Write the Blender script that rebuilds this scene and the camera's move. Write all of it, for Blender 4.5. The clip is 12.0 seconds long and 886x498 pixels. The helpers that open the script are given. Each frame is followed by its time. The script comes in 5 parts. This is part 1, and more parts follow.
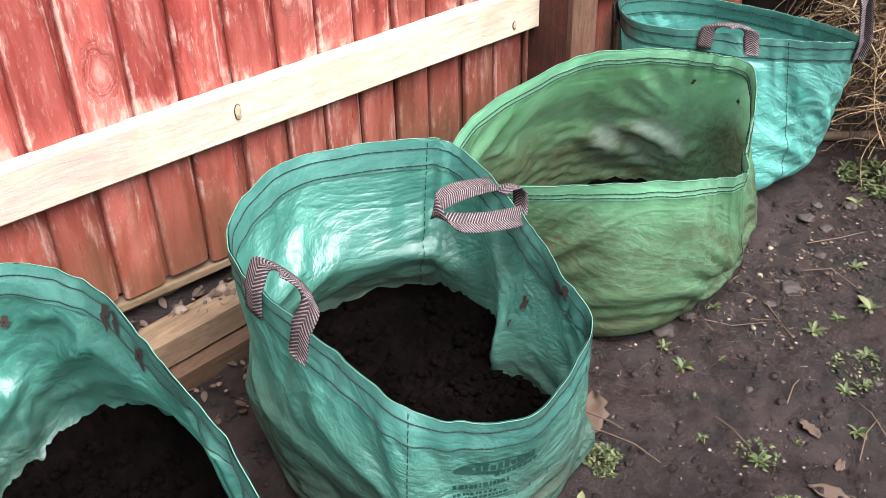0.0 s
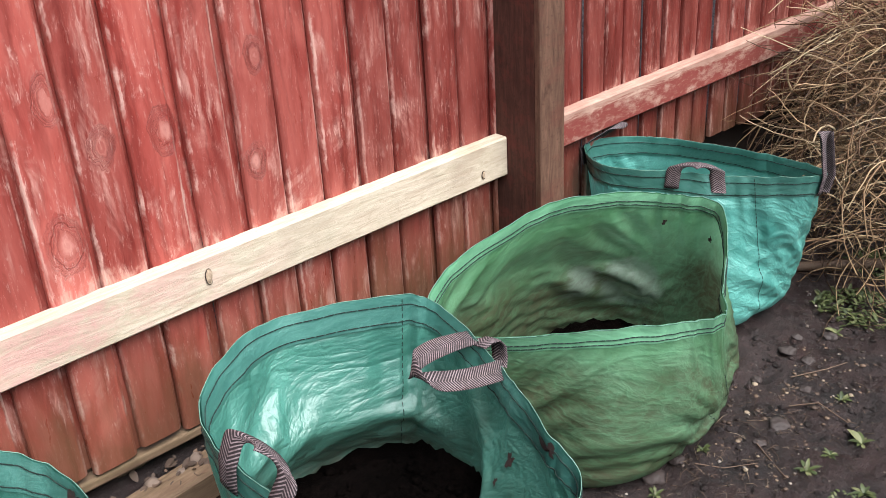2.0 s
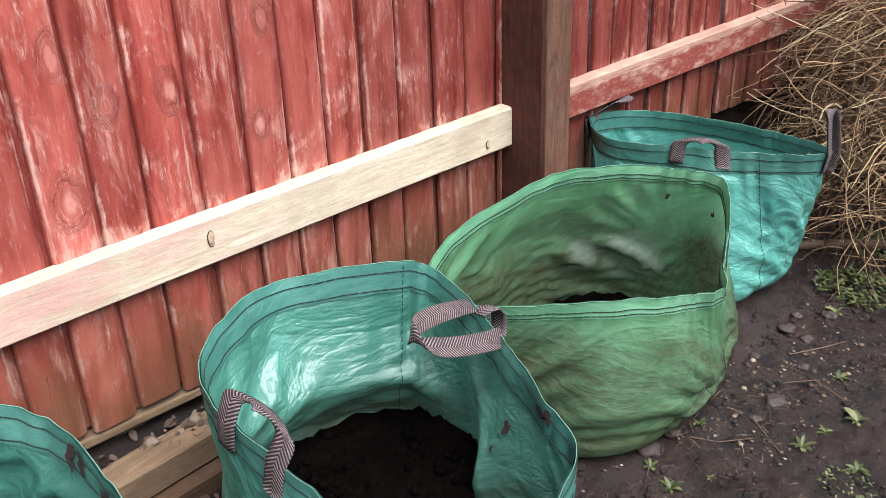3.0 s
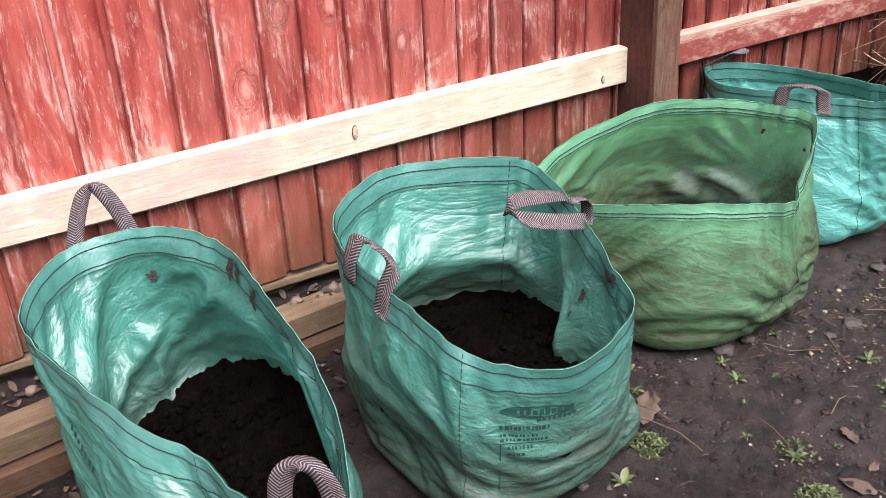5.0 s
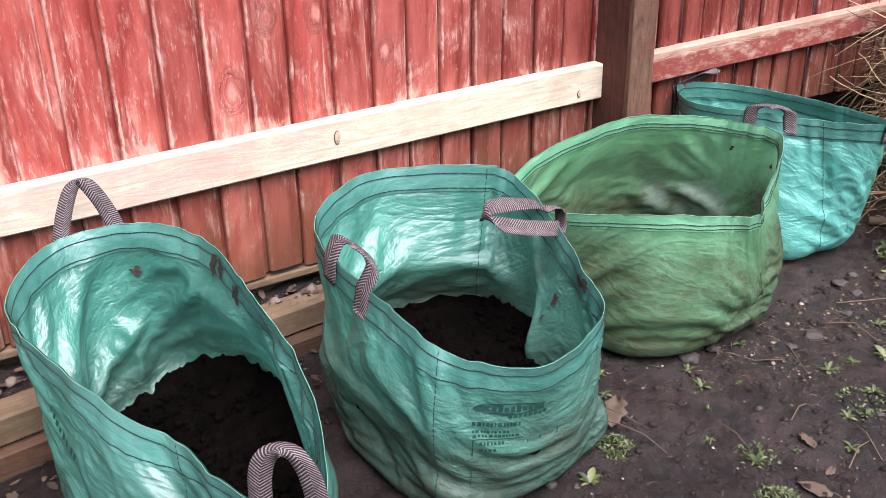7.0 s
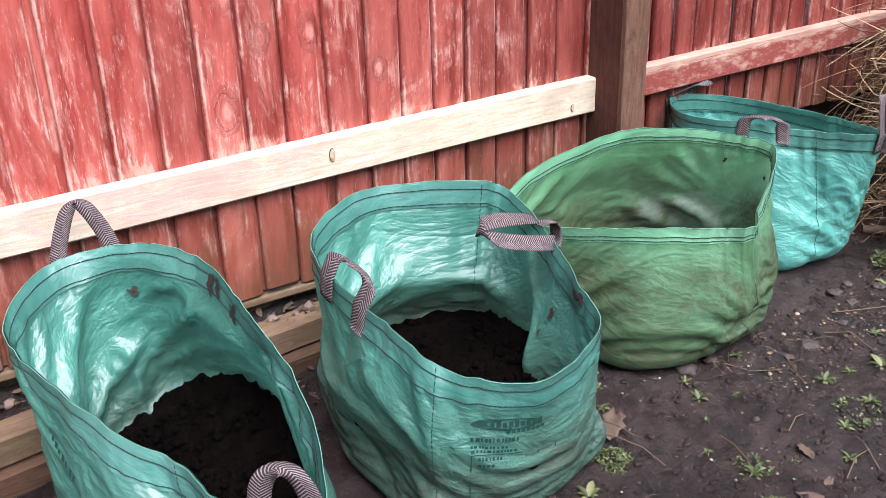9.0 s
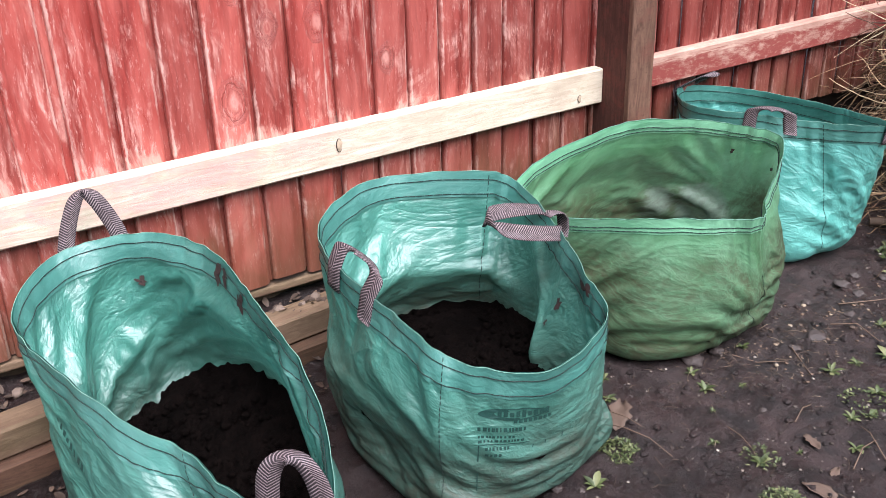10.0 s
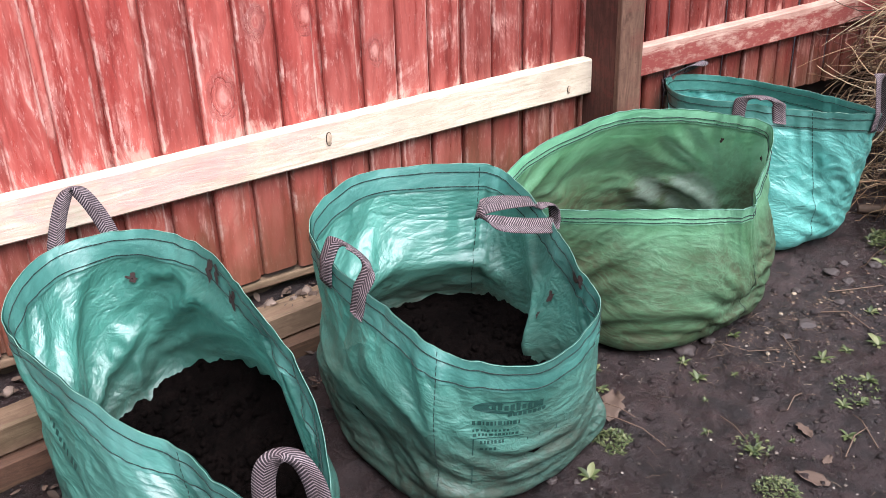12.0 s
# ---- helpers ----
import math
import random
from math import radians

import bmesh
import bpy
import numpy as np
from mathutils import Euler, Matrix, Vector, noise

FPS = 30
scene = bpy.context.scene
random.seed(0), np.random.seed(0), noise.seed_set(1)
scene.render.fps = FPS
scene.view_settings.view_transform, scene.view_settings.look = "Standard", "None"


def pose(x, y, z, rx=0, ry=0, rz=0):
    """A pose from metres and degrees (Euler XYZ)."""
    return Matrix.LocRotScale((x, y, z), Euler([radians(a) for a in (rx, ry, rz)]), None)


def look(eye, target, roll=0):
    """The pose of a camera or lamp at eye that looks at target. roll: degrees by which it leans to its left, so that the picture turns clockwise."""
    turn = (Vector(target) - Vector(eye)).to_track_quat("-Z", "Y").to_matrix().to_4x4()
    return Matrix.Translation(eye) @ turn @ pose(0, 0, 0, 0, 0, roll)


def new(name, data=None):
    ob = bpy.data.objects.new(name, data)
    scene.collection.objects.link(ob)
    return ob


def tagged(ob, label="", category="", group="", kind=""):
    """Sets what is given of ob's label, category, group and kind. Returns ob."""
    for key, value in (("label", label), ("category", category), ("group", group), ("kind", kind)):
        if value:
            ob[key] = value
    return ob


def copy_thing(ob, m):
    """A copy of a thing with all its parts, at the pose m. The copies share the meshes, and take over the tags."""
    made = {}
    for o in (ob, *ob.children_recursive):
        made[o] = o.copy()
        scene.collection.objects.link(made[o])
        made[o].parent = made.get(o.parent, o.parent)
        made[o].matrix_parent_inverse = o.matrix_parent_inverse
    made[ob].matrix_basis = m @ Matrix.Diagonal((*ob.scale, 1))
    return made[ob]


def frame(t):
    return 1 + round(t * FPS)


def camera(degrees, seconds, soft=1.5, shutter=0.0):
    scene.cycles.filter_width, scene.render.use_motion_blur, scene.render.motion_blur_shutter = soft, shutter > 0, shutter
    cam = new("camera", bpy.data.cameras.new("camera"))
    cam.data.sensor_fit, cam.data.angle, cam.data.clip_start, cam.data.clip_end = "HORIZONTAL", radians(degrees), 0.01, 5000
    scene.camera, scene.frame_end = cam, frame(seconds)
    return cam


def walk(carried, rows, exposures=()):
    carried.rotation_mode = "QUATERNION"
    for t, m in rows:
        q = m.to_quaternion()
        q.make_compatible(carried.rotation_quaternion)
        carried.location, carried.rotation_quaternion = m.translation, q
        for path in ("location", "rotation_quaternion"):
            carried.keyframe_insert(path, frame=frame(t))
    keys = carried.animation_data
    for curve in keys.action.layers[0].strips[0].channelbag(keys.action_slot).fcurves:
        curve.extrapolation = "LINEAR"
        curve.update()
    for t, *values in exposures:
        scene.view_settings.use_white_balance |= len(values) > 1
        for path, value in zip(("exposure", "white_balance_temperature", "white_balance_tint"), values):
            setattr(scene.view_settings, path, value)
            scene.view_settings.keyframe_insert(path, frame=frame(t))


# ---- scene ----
cam = camera(48.1, 12.0, 0.6)
PATH = [
    (0, (-0.006, -0.057, 1.369), (1.04, 1.223, 0.242), -1.5),
    (0.5, (0.017, -0.014, 1.396), (1.211, 1.264, 0.425), -2.7),
    (1, (0.025, -0.017, 1.392), (1.235, 1.304, 0.502), -3.3),
    (1.5, (0.028, -0.019, 1.391), (1.207, 1.333, 0.508), -3.9),
    (2, (0.026, -0.024, 1.389), (1.202, 1.322, 0.492), -3.3),
    (2.5, (0.026, -0.022, 1.388), (1.2, 1.314, 0.474), -2.7),
    (2.7, (0.025, -0.026, 1.386), (1.194, 1.307, 0.462), -2.4),
    (4.3, (-0.043, -0.104, 1.336), (0.993, 1.28, 0.33), -1.3),
    (4.5, (-0.066, -0.187, 1.342), (0.952, 1.213, 0.34), -1.2),
    (5, (-0.121, -0.444, 1.317), (0.762, 1.101, 0.403), -3.1),
    (5.5, (-0.156, -0.518, 1.318), (0.665, 1.083, 0.445), -3.5),
    (6, (-0.172, -0.507, 1.318), (0.701, 1.065, 0.442), -1.9),
    (6.5, (-0.168, -0.496, 1.322), (0.753, 1.042, 0.436), -0.8),
    (7, (-0.166, -0.496, 1.32), (0.773, 1.031, 0.435), -0.9),
    (9, (-0.166, -0.5, 1.332), (0.784, 1.032, 0.468), -1.6),
    (9.5, (-0.168, -0.499, 1.332), (0.772, 1.039, 0.465), -1.6),
    (10, (-0.173, -0.499, 1.327), (0.767, 1.033, 0.45), -1.6),
    (10.5, (-0.179, -0.495, 1.332), (0.77, 1.021, 0.437), -1.5),
    (11, (-0.183, -0.492, 1.331), (0.774, 1.016, 0.432), -1.2),
    (11.5, (-0.181, -0.487, 1.332), (0.778, 1.02, 0.433), -1.4),
    (12, (-0.176, -0.488, 1.334), (0.779, 1.023, 0.436), -1.9),
]
EXPOSURES = [(0.0, 1.26, 6150, 7), (0.6, 0.97, 6150, 6), (1.5, 0.74, 6100, 6), (2.7, 0.76, 6100, 6), (4.4, 1.06, 6100, 8), (5.5, 1.06, 6050, 10), (12.0, 1.06, 5850, 11)]
walk(cam, [(t, look(eye, target, roll)) for t, eye, target, roll in PATH], EXPOSURES)

# ---- light: overcast sky with a broad veiled sun ----
world = bpy.data.worlds.new("world")
scene.world = world
world.use_nodes = True
wn = world.node_tree
wn.nodes.clear()
sky = wn.nodes.new("ShaderNodeTexSky")
sky.sky_type, sky.sun_disc = "NISHITA", False
sky.sun_elevation, sky.sun_rotation = radians(58), radians(184)
sky.air_density, sky.dust_density = 1.0, 6.0
bg = wn.nodes.new("ShaderNodeBackground")
bg.inputs[1].default_value = 0.070
wout = wn.nodes.new("ShaderNodeOutputWorld")
soften = wn.nodes.new("ShaderNodeHueSaturation")
soften.inputs["Saturation"].default_value = 0.95
wn.links.new(sky.outputs[0], soften.inputs["Color"])
wn.links.new(soften.outputs[0], bg.inputs[0])
wn.links.new(bg.outputs[0], wout.inputs[0])
sun = new("sun", bpy.data.lights.new("sun", "SUN"))
sun.data.energy, sun.data.angle, sun.data.color = 4.4, radians(58), (1.0, 0.98, 0.97)
sun.matrix_world = look((0.6, -2.0, 5.2), (0.8, 1.1, 0.2))


# ---- materials ----
def material(name, rough=0.6):
    m = bpy.data.materials.new(name)
    m.use_nodes = True
    t = m.node_tree
    t.nodes.clear()
    out = t.nodes.new("ShaderNodeOutputMaterial")
    b = t.nodes.new("ShaderNodeBsdfPrincipled")
    b.inputs["Roughness"].default_value = rough
    t.links.new(b.outputs[0], out.inputs[0])
    return m, t, b, out


def link(t, a, b):
    t.links.new(a, b)


def coords(t, scale=(1, 1, 1), jitter=False):
    """Object coordinates, stretched, shifted from object to object when jitter is set."""
    c = t.nodes.new("ShaderNodeTexCoord")
    mp = t.nodes.new("ShaderNodeMapping")
    mp.inputs["Scale"].default_value = scale
    link(t, c.outputs["Object"], mp.inputs["Vector"])
    if jitter:
        info = t.nodes.new("ShaderNodeObjectInfo")
        mul = t.nodes.new("ShaderNodeVectorMath")
        mul.operation = "SCALE"
        mul.inputs[0].default_value = (31.0, 17.0, 43.0)
        link(t, info.outputs["Random"], mul.inputs["Scale"])
        link(t, mul.outputs[0], mp.inputs["Location"])
    return mp.outputs[0]


def noise_tex(t, vec, scale, detail=4.0, rough=0.6, distort=0.0):
    n = t.nodes.new("ShaderNodeTexNoise")
    n.inputs["Scale"].default_value, n.inputs["Detail"].default_value = scale, detail
    n.inputs["Roughness"].default_value, n.inputs["Distortion"].default_value = rough, distort
    link(t, vec, n.inputs["Vector"])
    return n.outputs["Fac"]


def ramp(t, fac, stops):
    r = t.nodes.new("ShaderNodeValToRGB")
    e = r.color_ramp.elements
    while len(e) < len(stops):
        e.new(0.5)
    for el, (p, c) in zip(e, stops):
        el.position = p
        el.color = (c, c, c, 1) if isinstance(c, (int, float)) else (*c, 1)
    link(t, fac, r.inputs[0])
    return r.outputs[0]


def mix(t, fac, a, b, mode="MIX"):
    n = t.nodes.new("ShaderNodeMix")
    n.data_type, n.blend_type = "RGBA", mode
    for sock, v in ((n.inputs[0], fac), (n.inputs[6], a), (n.inputs[7], b)):
        if isinstance(v, (int, float)):
            sock.default_value = v
        elif isinstance(v, tuple):
            sock.default_value = (*v, 1)
        else:
            link(t, v, sock)
    return n.outputs[2]


def math_node(t, op, a, b=0.0):
    n = t.nodes.new("ShaderNodeMath")
    n.operation = op
    for sock, v in ((n.inputs[0], a), (n.inputs[1], b)):
        if isinstance(v, (int, float)):
            sock.default_value = v
        else:
            link(t, v, sock)
    return n.outputs[0]


def bump(t, b, height, strength=0.3, dist=0.005, prev=None):
    n = t.nodes.new("ShaderNodeBump")
    n.inputs["Strength"].default_value, n.inputs["Distance"].default_value = strength, dist
    link(t, height, n.inputs["Height"])
    if prev is not None:
        link(t, prev, n.inputs["Normal"])
    link(t, n.outputs[0], b.inputs["Normal"])
    return n.outputs[0]


def height_above_ground(t):
    g = t.nodes.new("ShaderNodeNewGeometry")
    sx = t.nodes.new("ShaderNodeSeparateXYZ")
    link(t, g.outputs["Position"], sx.inputs[0])
    return sx.outputs[2]


KNOTS = ((0.578, 0.913, 0.029), (0.653, 0.812, 0.027), (0.775, 0.811, 0.032), (0.974, 0.901, 0.025), (0.556, 0.662, 0.040), (0.947, 0.700, 0.026))


def vec(t, op, a, b):
    n = t.nodes.new("ShaderNodeVectorMath")
    n.operation = op
    for sock, v in ((n.inputs[0], a), (n.inputs[1], b)):
        if isinstance(v, tuple):
            sock.default_value = v
        else:
            link(t, v, sock)
    return n.outputs["Value"] if op in ("DISTANCE", "LENGTH") else n.outputs[0]


def painted_board(name, lift, wear_amount, flecks=0.5, knotty=True):
    """Red fence paint over sawn board: grain that runs round the knots, paint rubbed pale in streaks, paler marks along
    the edges.
    """
    m, t, b, _ = material(name, 0.42)
    g = t.nodes.new("ShaderNodeNewGeometry")
    info = t.nodes.new("ShaderNodeObjectInfo")
    flat = vec(t, "MULTIPLY", g.outputs["Position"], (1.0, 0.0, 0.62))
    sx = t.nodes.new("ShaderNodeSeparateXYZ")
    link(t, flat, sx.inputs[0])
    wander = math_node(t, "MULTIPLY", math_node(t, "SUBTRACT", noise_tex(t, flat, 34, 3, 0.6), 0.5), 0.030)
    across = math_node(t, "ADD", sx.outputs[0], math_node(t, "MULTIPLY", wander, 0.6))
    along = math_node(t, "MULTIPLY", sx.outputs[2], 0.16)
    near = None
    for x, z, r in KNOTS if knotty else ():
        d = math_node(t, "ADD", vec(t, "DISTANCE", flat, (x, 0.0, 0.62 * z)), wander)
        pull = ramp(t, math_node(t, "DIVIDE", d, r), [(0.35, 1.0), (1.0, 0.0)])
        keep = math_node(t, "SUBTRACT", 1.0, pull)
        across = math_node(t, "ADD", math_node(t, "MULTIPLY", across, keep), math_node(t, "MULTIPLY", math_node(t, "ADD", math_node(t, "MULTIPLY", d, 0.62), 0.31 * x), pull))
        along = math_node(t, "MULTIPLY", along, keep)
        core = ramp(t, math_node(t, "DIVIDE", d, r), [(0.10, 1.0), (0.46, 0.0)])
        near = core if near is None else math_node(t, "MAXIMUM", near, core)
    cv = t.nodes.new("ShaderNodeCombineXYZ")
    link(t, across, cv.inputs[0])
    link(t, along, cv.inputs[2])
    link(t, math_node(t, "MULTIPLY", info.outputs["Random"], 9.0), cv.inputs[1])
    v = cv.outputs[0]
    grain = noise_tex(t, v, 95, 5, 0.62, 0.2)
    lines = noise_tex(t, v, 34, 4, 0.6, 0.4)
    broad = noise_tex(t, coords(t, (1, 1, 0.34), True), 11, 4, 0.6, 1.0)
    blot = noise_tex(t, coords(t, (1, 1, 0.55), True), 8, 5, 0.65, 1.2)
    red = mix(t, ramp(t, broad, [(0.3, 0.0), (0.7, 1.0)]), tuple(lift * c for c in (0.22, 0.030, 0.024)), tuple(lift * c for c in (0.40, 0.108, 0.086)))
    red = mix(t, math_node(t, "MULTIPLY", info.outputs["Random"], 0.45), red, tuple(lift * c for c in (0.22, 0.028, 0.022)))
    red = mix(t, ramp(t, lines, [(0.30, 0.75), (0.52, 0.0)]), red, tuple(lift * c for c in (0.12, 0.013, 0.010)))
    red = mix(t, ramp(t, lines, [(0.55, 0.0), (0.75, 0.45)]), red, tuple(lift * c for c in (0.48, 0.15, 0.12)))
    worn = math_node(t, "MULTIPLY", ramp(t, grain, [(0.44, 0.0), (0.66, 1.0)]), ramp(t, blot, [(0.50, 0.02), (0.66, 1.0)]))
    col = mix(t, math_node(t, "MULTIPLY", worn, wear_amount), red, (0.62, 0.33, 0.275))
    fleck = math_node(t, "MULTIPLY", ramp(t, noise_tex(t, coords(t, (1, 1, 0.18), True), 170, 5, 0.8), [(0.575, 0.0), (0.635, 1.0)]), ramp(t, blot, [(0.40, 0.25), (0.62, 1.0)]))
    col = mix(t, math_node(t, "MULTIPLY", fleck, flecks), col, (0.80, 0.56, 0.49))
    if near is not None:
        col = mix(t, math_node(t, "MULTIPLY", near, ramp(t, grain, [(0.38, 0.15), (0.58, 0.85)])), col, (0.62, 0.29, 0.24))
    # paler broken marks along the board's two long edges
    ox = t.nodes.new("ShaderNodeSeparateXYZ")
    link(t, coords(t), ox.inputs[0])
    edge_marks = math_node(t, "ADD", math_node(t, "ABSOLUTE", math_node(t, "SUBTRACT", ox.outputs[0], 0.046)), math_node(t, "MULTIPLY", noise_tex(t, coords(t, (1, 1, 0.5), True), 75, 4, 0.7), 0.012))
    edge_marks = math_node(t, "MULTIPLY", ramp(t, math_node(t, "MULTIPLY", edge_marks, 10.0), [(0.440, 0.0), (0.455, 0.75), (0.490, 0.75), (0.505, 0.0)]), ramp(t, blot, [(0.46, 0.0), (0.58, 1.0)]))
    col = mix(t, math_node(t, "MULTIPLY", edge_marks, wear_amount), col, (0.66, 0.42, 0.36))
    # paint flaking off where water sits on the rail
    splash = math_node(t, "ADD", math_node(t, "SUBTRACT", height_above_ground(t), 0.55), math_node(t, "MULTIPLY", noise_tex(t, coords(t, (1, 1, 0.6), True), 55, 6, 0.7), -0.16))
    flake = math_node(t, "MULTIPLY", ramp(t, math_node(t, "ADD", splash, 0.5), [(0.440, 0.8), (0.462, 0.0)]), ramp(t, blot, [(0.53, 0.0), (0.60, 0.7)]))
    flake = math_node(t, "MULTIPLY", flake, math_node(t, "GREATER_THAN", height_above_ground(t), 0.5))
    col = mix(t, flake, col, (0.58, 0.36, 0.29))
    # green-brown algae near the foot of the boards
    foot = math_node(t, "ADD", height_above_ground(t), math_node(t, "MULTIPLY", noise_tex(t, coords(t, (1, 1, 0.3), True), 18, 4), 0.35))
    algae = ramp(t, foot, [(0.42, 0.6), (0.66, 0.0)])
    col = mix(t, algae, col, (0.10, 0.07, 0.035))
    link(t, col, b.inputs["Base Color"])
    link(t, ramp(t, grain, [(0.3, 0.26), (0.65, 0.46)]), b.inputs["Roughness"])
    n1 = bump(t, b, lines, 0.55, 0.005)
    bump(t, b, grain, 0.5, 0.0022, n1)
    return m


def raw_timber(name, light, dark, paint=None, axis=(0.12, 1, 1), green=0.0, fade=None, edge=None):
    m, t, b, _ = material(name, 0.8)
    b.inputs["Specular IOR Level"].default_value = 0.2
    v = coords(t, axis, True)
    grain = noise_tex(t, v, 55, 5, 0.65, 1.5)
    fine = noise_tex(t, v, 190, 3, 0.6)
    broad = noise_tex(t, coords(t, (1, 1, 1), True), 7, 4, 0.6)
    col = mix(t, ramp(t, grain, [(0.3, 0.0), (0.72, 1.0)]), dark, light)
    col = mix(t, ramp(t, broad, [(0.45, 0.0), (0.7, 0.55)]), col, tuple(0.72 * c for c in dark))
    if paint:
        p = math_node(t, "MULTIPLY", ramp(t, noise_tex(t, coords(t, (0.5, 1, 1), True), 16, 7, 0.7), [(paint[1], 0.0), (paint[1] + 0.16, 1.0)]), paint[2])
        if fade:
            sx = t.nodes.new("ShaderNodeSeparateXYZ")
            link(t, coords(t), sx.inputs[0])
            p = math_node(t, "MULTIPLY", p, ramp(t, sx.outputs[0], [(fade[0], fade[2]), (fade[1], fade[3])]))
        if edge:
            # paint worn through along the upper edge
            sx = t.nodes.new("ShaderNodeSeparateXYZ")
            link(t, coords(t), sx.inputs[0])
            rise = math_node(t, "SUBTRACT", sx.outputs[2], math_node(t, "MULTIPLY", sx.outputs[0], edge[0]))
            rise = math_node(t, "ADD", rise, math_node(t, "MULTIPLY", math_node(t, "SUBTRACT", grain, 0.5), 0.05))
            p = math_node(t, "MULTIPLY", p, ramp(t, rise, [(edge[1], 1.0), (edge[1] + 0.008, 0.25)]))
        col = mix(t, p, col, paint[0])
    if green:
        col = mix(t, ramp(t, noise_tex(t, v, 9, 4), [(0.5, 0.0), (0.75, green)]), col, (0.09, 0.10, 0.035))
    link(t, col, b.inputs["Base Color"])
    col = mix(t, ramp(t, noise_tex(t, coords(t, (0.5, 1, 1), True), 130, 4, 0.7), [(0.55, 0.0), (0.68, 0.6)]), col, dark)
    link(t, col, b.inputs["Base Color"])
    n1 = bump(t, b, grain, 0.5, 0.003)
    bump(t, b, fine, 0.3, 0.001, n1)
    return m


def creases(t, v, scale, stretch, sharp=3.0):
    """Narrow ridges that wander along the sheet, as where thin plastic has been crushed."""
    mp = t.nodes.new("ShaderNodeMapping")
    mp.inputs["Scale"].default_value = stretch
    link(t, v, mp.inputs["Vector"])
    n = noise_tex(t, mp.outputs[0], scale, 3, 0.55, 0.8)
    fold = math_node(t, "ABSOLUTE", math_node(t, "SUBTRACT", n, 0.5))
    return math_node(t, "POWER", math_node(t, "SUBTRACT", 1.0, math_node(t, "MINIMUM", math_node(t, "MULTIPLY", fold, 5.0), 1.0)), sharp)


def woven_plastic(name, deep, pale, dirt_shade, dirt_shade_height, seed, rough=0.34, soil=0.9, dusty=(), crinkle=1.0, glow=0.16):
    """Glossy woven polythene sheet that lets some light through, crumpled, scuffed, muddied and shaded low down."""
    m, t, b, out = material(name, rough)
    sheet = t.nodes.new("ShaderNodeAttribute")
    sheet.attribute_name = "sheet"
    mp = t.nodes.new("ShaderNodeMapping")
    mp.inputs["Location"].default_value = (seed, seed * 1.7, seed * 0.6)
    link(t, sheet.outputs["Vector"], mp.inputs["Vector"])
    v = mp.outputs[0]
    broad = noise_tex(t, v, 5.0, 4, 0.62, 0.7)
    drawn = t.nodes.new("ShaderNodeMapping")
    drawn.inputs["Scale"].default_value = (0.8, 0.8, 1.25)
    link(t, v, drawn.inputs["Vector"])
    streak = noise_tex(t, drawn.outputs[0], 12, 8, 0.72, 0.4)
    smear = noise_tex(t, drawn.outputs[0], 5, 5, 0.6, 0.2)
    spots = noise_tex(t, v, 90, 5, 0.75)
    scuff = noise_tex(t, v, 260, 4, 0.75)
    soft = creases(t, v, 9, (0.75, 0.75, 1.25), 1.4)
    mid = creases(t, v, 21, (0.8, 0.8, 1.2), 2.0)
    fine = creases(t, v, 50, (0.9, 0.9, 1.1), 2.0)
    col = mix(t, ramp(t, broad, [(0.34, 0.0), (0.66, 1.0)]), deep, pale)
    white = tuple(min(1, c * 1.5 + 0.11) for c in pale)
    # the sheet whitens where it has been creased and rubbed
    rubbed = math_node(t, "MULTIPLY", ramp(t, streak, [(0.45, 0.0), (0.70, 1.0)]), ramp(t, scuff, [(0.40, 0.05), (0.64, 0.45)]))
    rubbed = math_node(t, "MAXIMUM", rubbed, math_node(t, "MULTIPLY", math_node(t, "MULTIPLY", mid, ramp(t, streak, [(0.4, 0.0), (0.62, 1.0)])), 0.12))
    col = mix(t, rubbed, col, white)
    # lower sheet: mud, with the shade inside the sacks put into its colour
    above = math_node(t, "ADD", height_above_ground(t), math_node(t, "MULTIPLY", smear, 0.20))
    mud_shade = ramp(t, math_node(t, "ADD", math_node(t, "SUBTRACT", above, dirt_shade_height + 0.06), 0.5), [(0.36, soil), (0.62, 0.0)])
    soil_shade = math_node(t, "MULTIPLY", mud_shade, ramp(t, smear, [(0.43, 1.0), (0.68, 0.7)]))
    soil_shade = math_node(t, "MULTIPLY", soil_shade, ramp(t, mid, [(0.3, 1.0), (0.9, 0.85)]))
    col = mix(t, math_node(t, "MULTIPLY", soil_shade, ramp(t, spots, [(0.3, 0.75), (0.6, 1.0)])), col, dirt_shade)
    for x, y, z, r in dusty:
        d = t.nodes.new("ShaderNodeVectorMath")
        d.operation = "DISTANCE"
        link(t, coords(t), d.inputs[0])
        d.inputs[1].default_value = (x, y, z)
        far = math_node(t, "ADD", math_node(t, "DIVIDE", d.outputs["Value"], r), math_node(t, "MULTIPLY", math_node(t, "SUBTRACT", streak, 0.5), 1.6))
        col = mix(t, math_node(t, "MULTIPLY", ramp(t, far, [(0.62, 0.85), (0.86, 0.0)]), ramp(t, spots, [(0.35, 1.0), (0.65, 0.55)])), col, (0.25, 0.32, 0.26))
    col = mix(t, ramp(t, spots, [(0.68, 0.0), (0.74, 0.6)]), col, (0.03, 0.028, 0.022))
    link(t, col, b.inputs["Base Color"])
    wx = t.nodes.new("ShaderNodeTexWave")
    wx.wave_type, wx.bands_direction = "BANDS", "Z"
    wx.inputs["Scale"].default_value = 110
    link(t, v, wx.inputs["Vector"])
    n1 = bump(t, b, wx.outputs["Fac"], 0.04, 0.001)
    slack = ramp(t, broad, [(0.36, 0.3), (0.6, 1.0)])
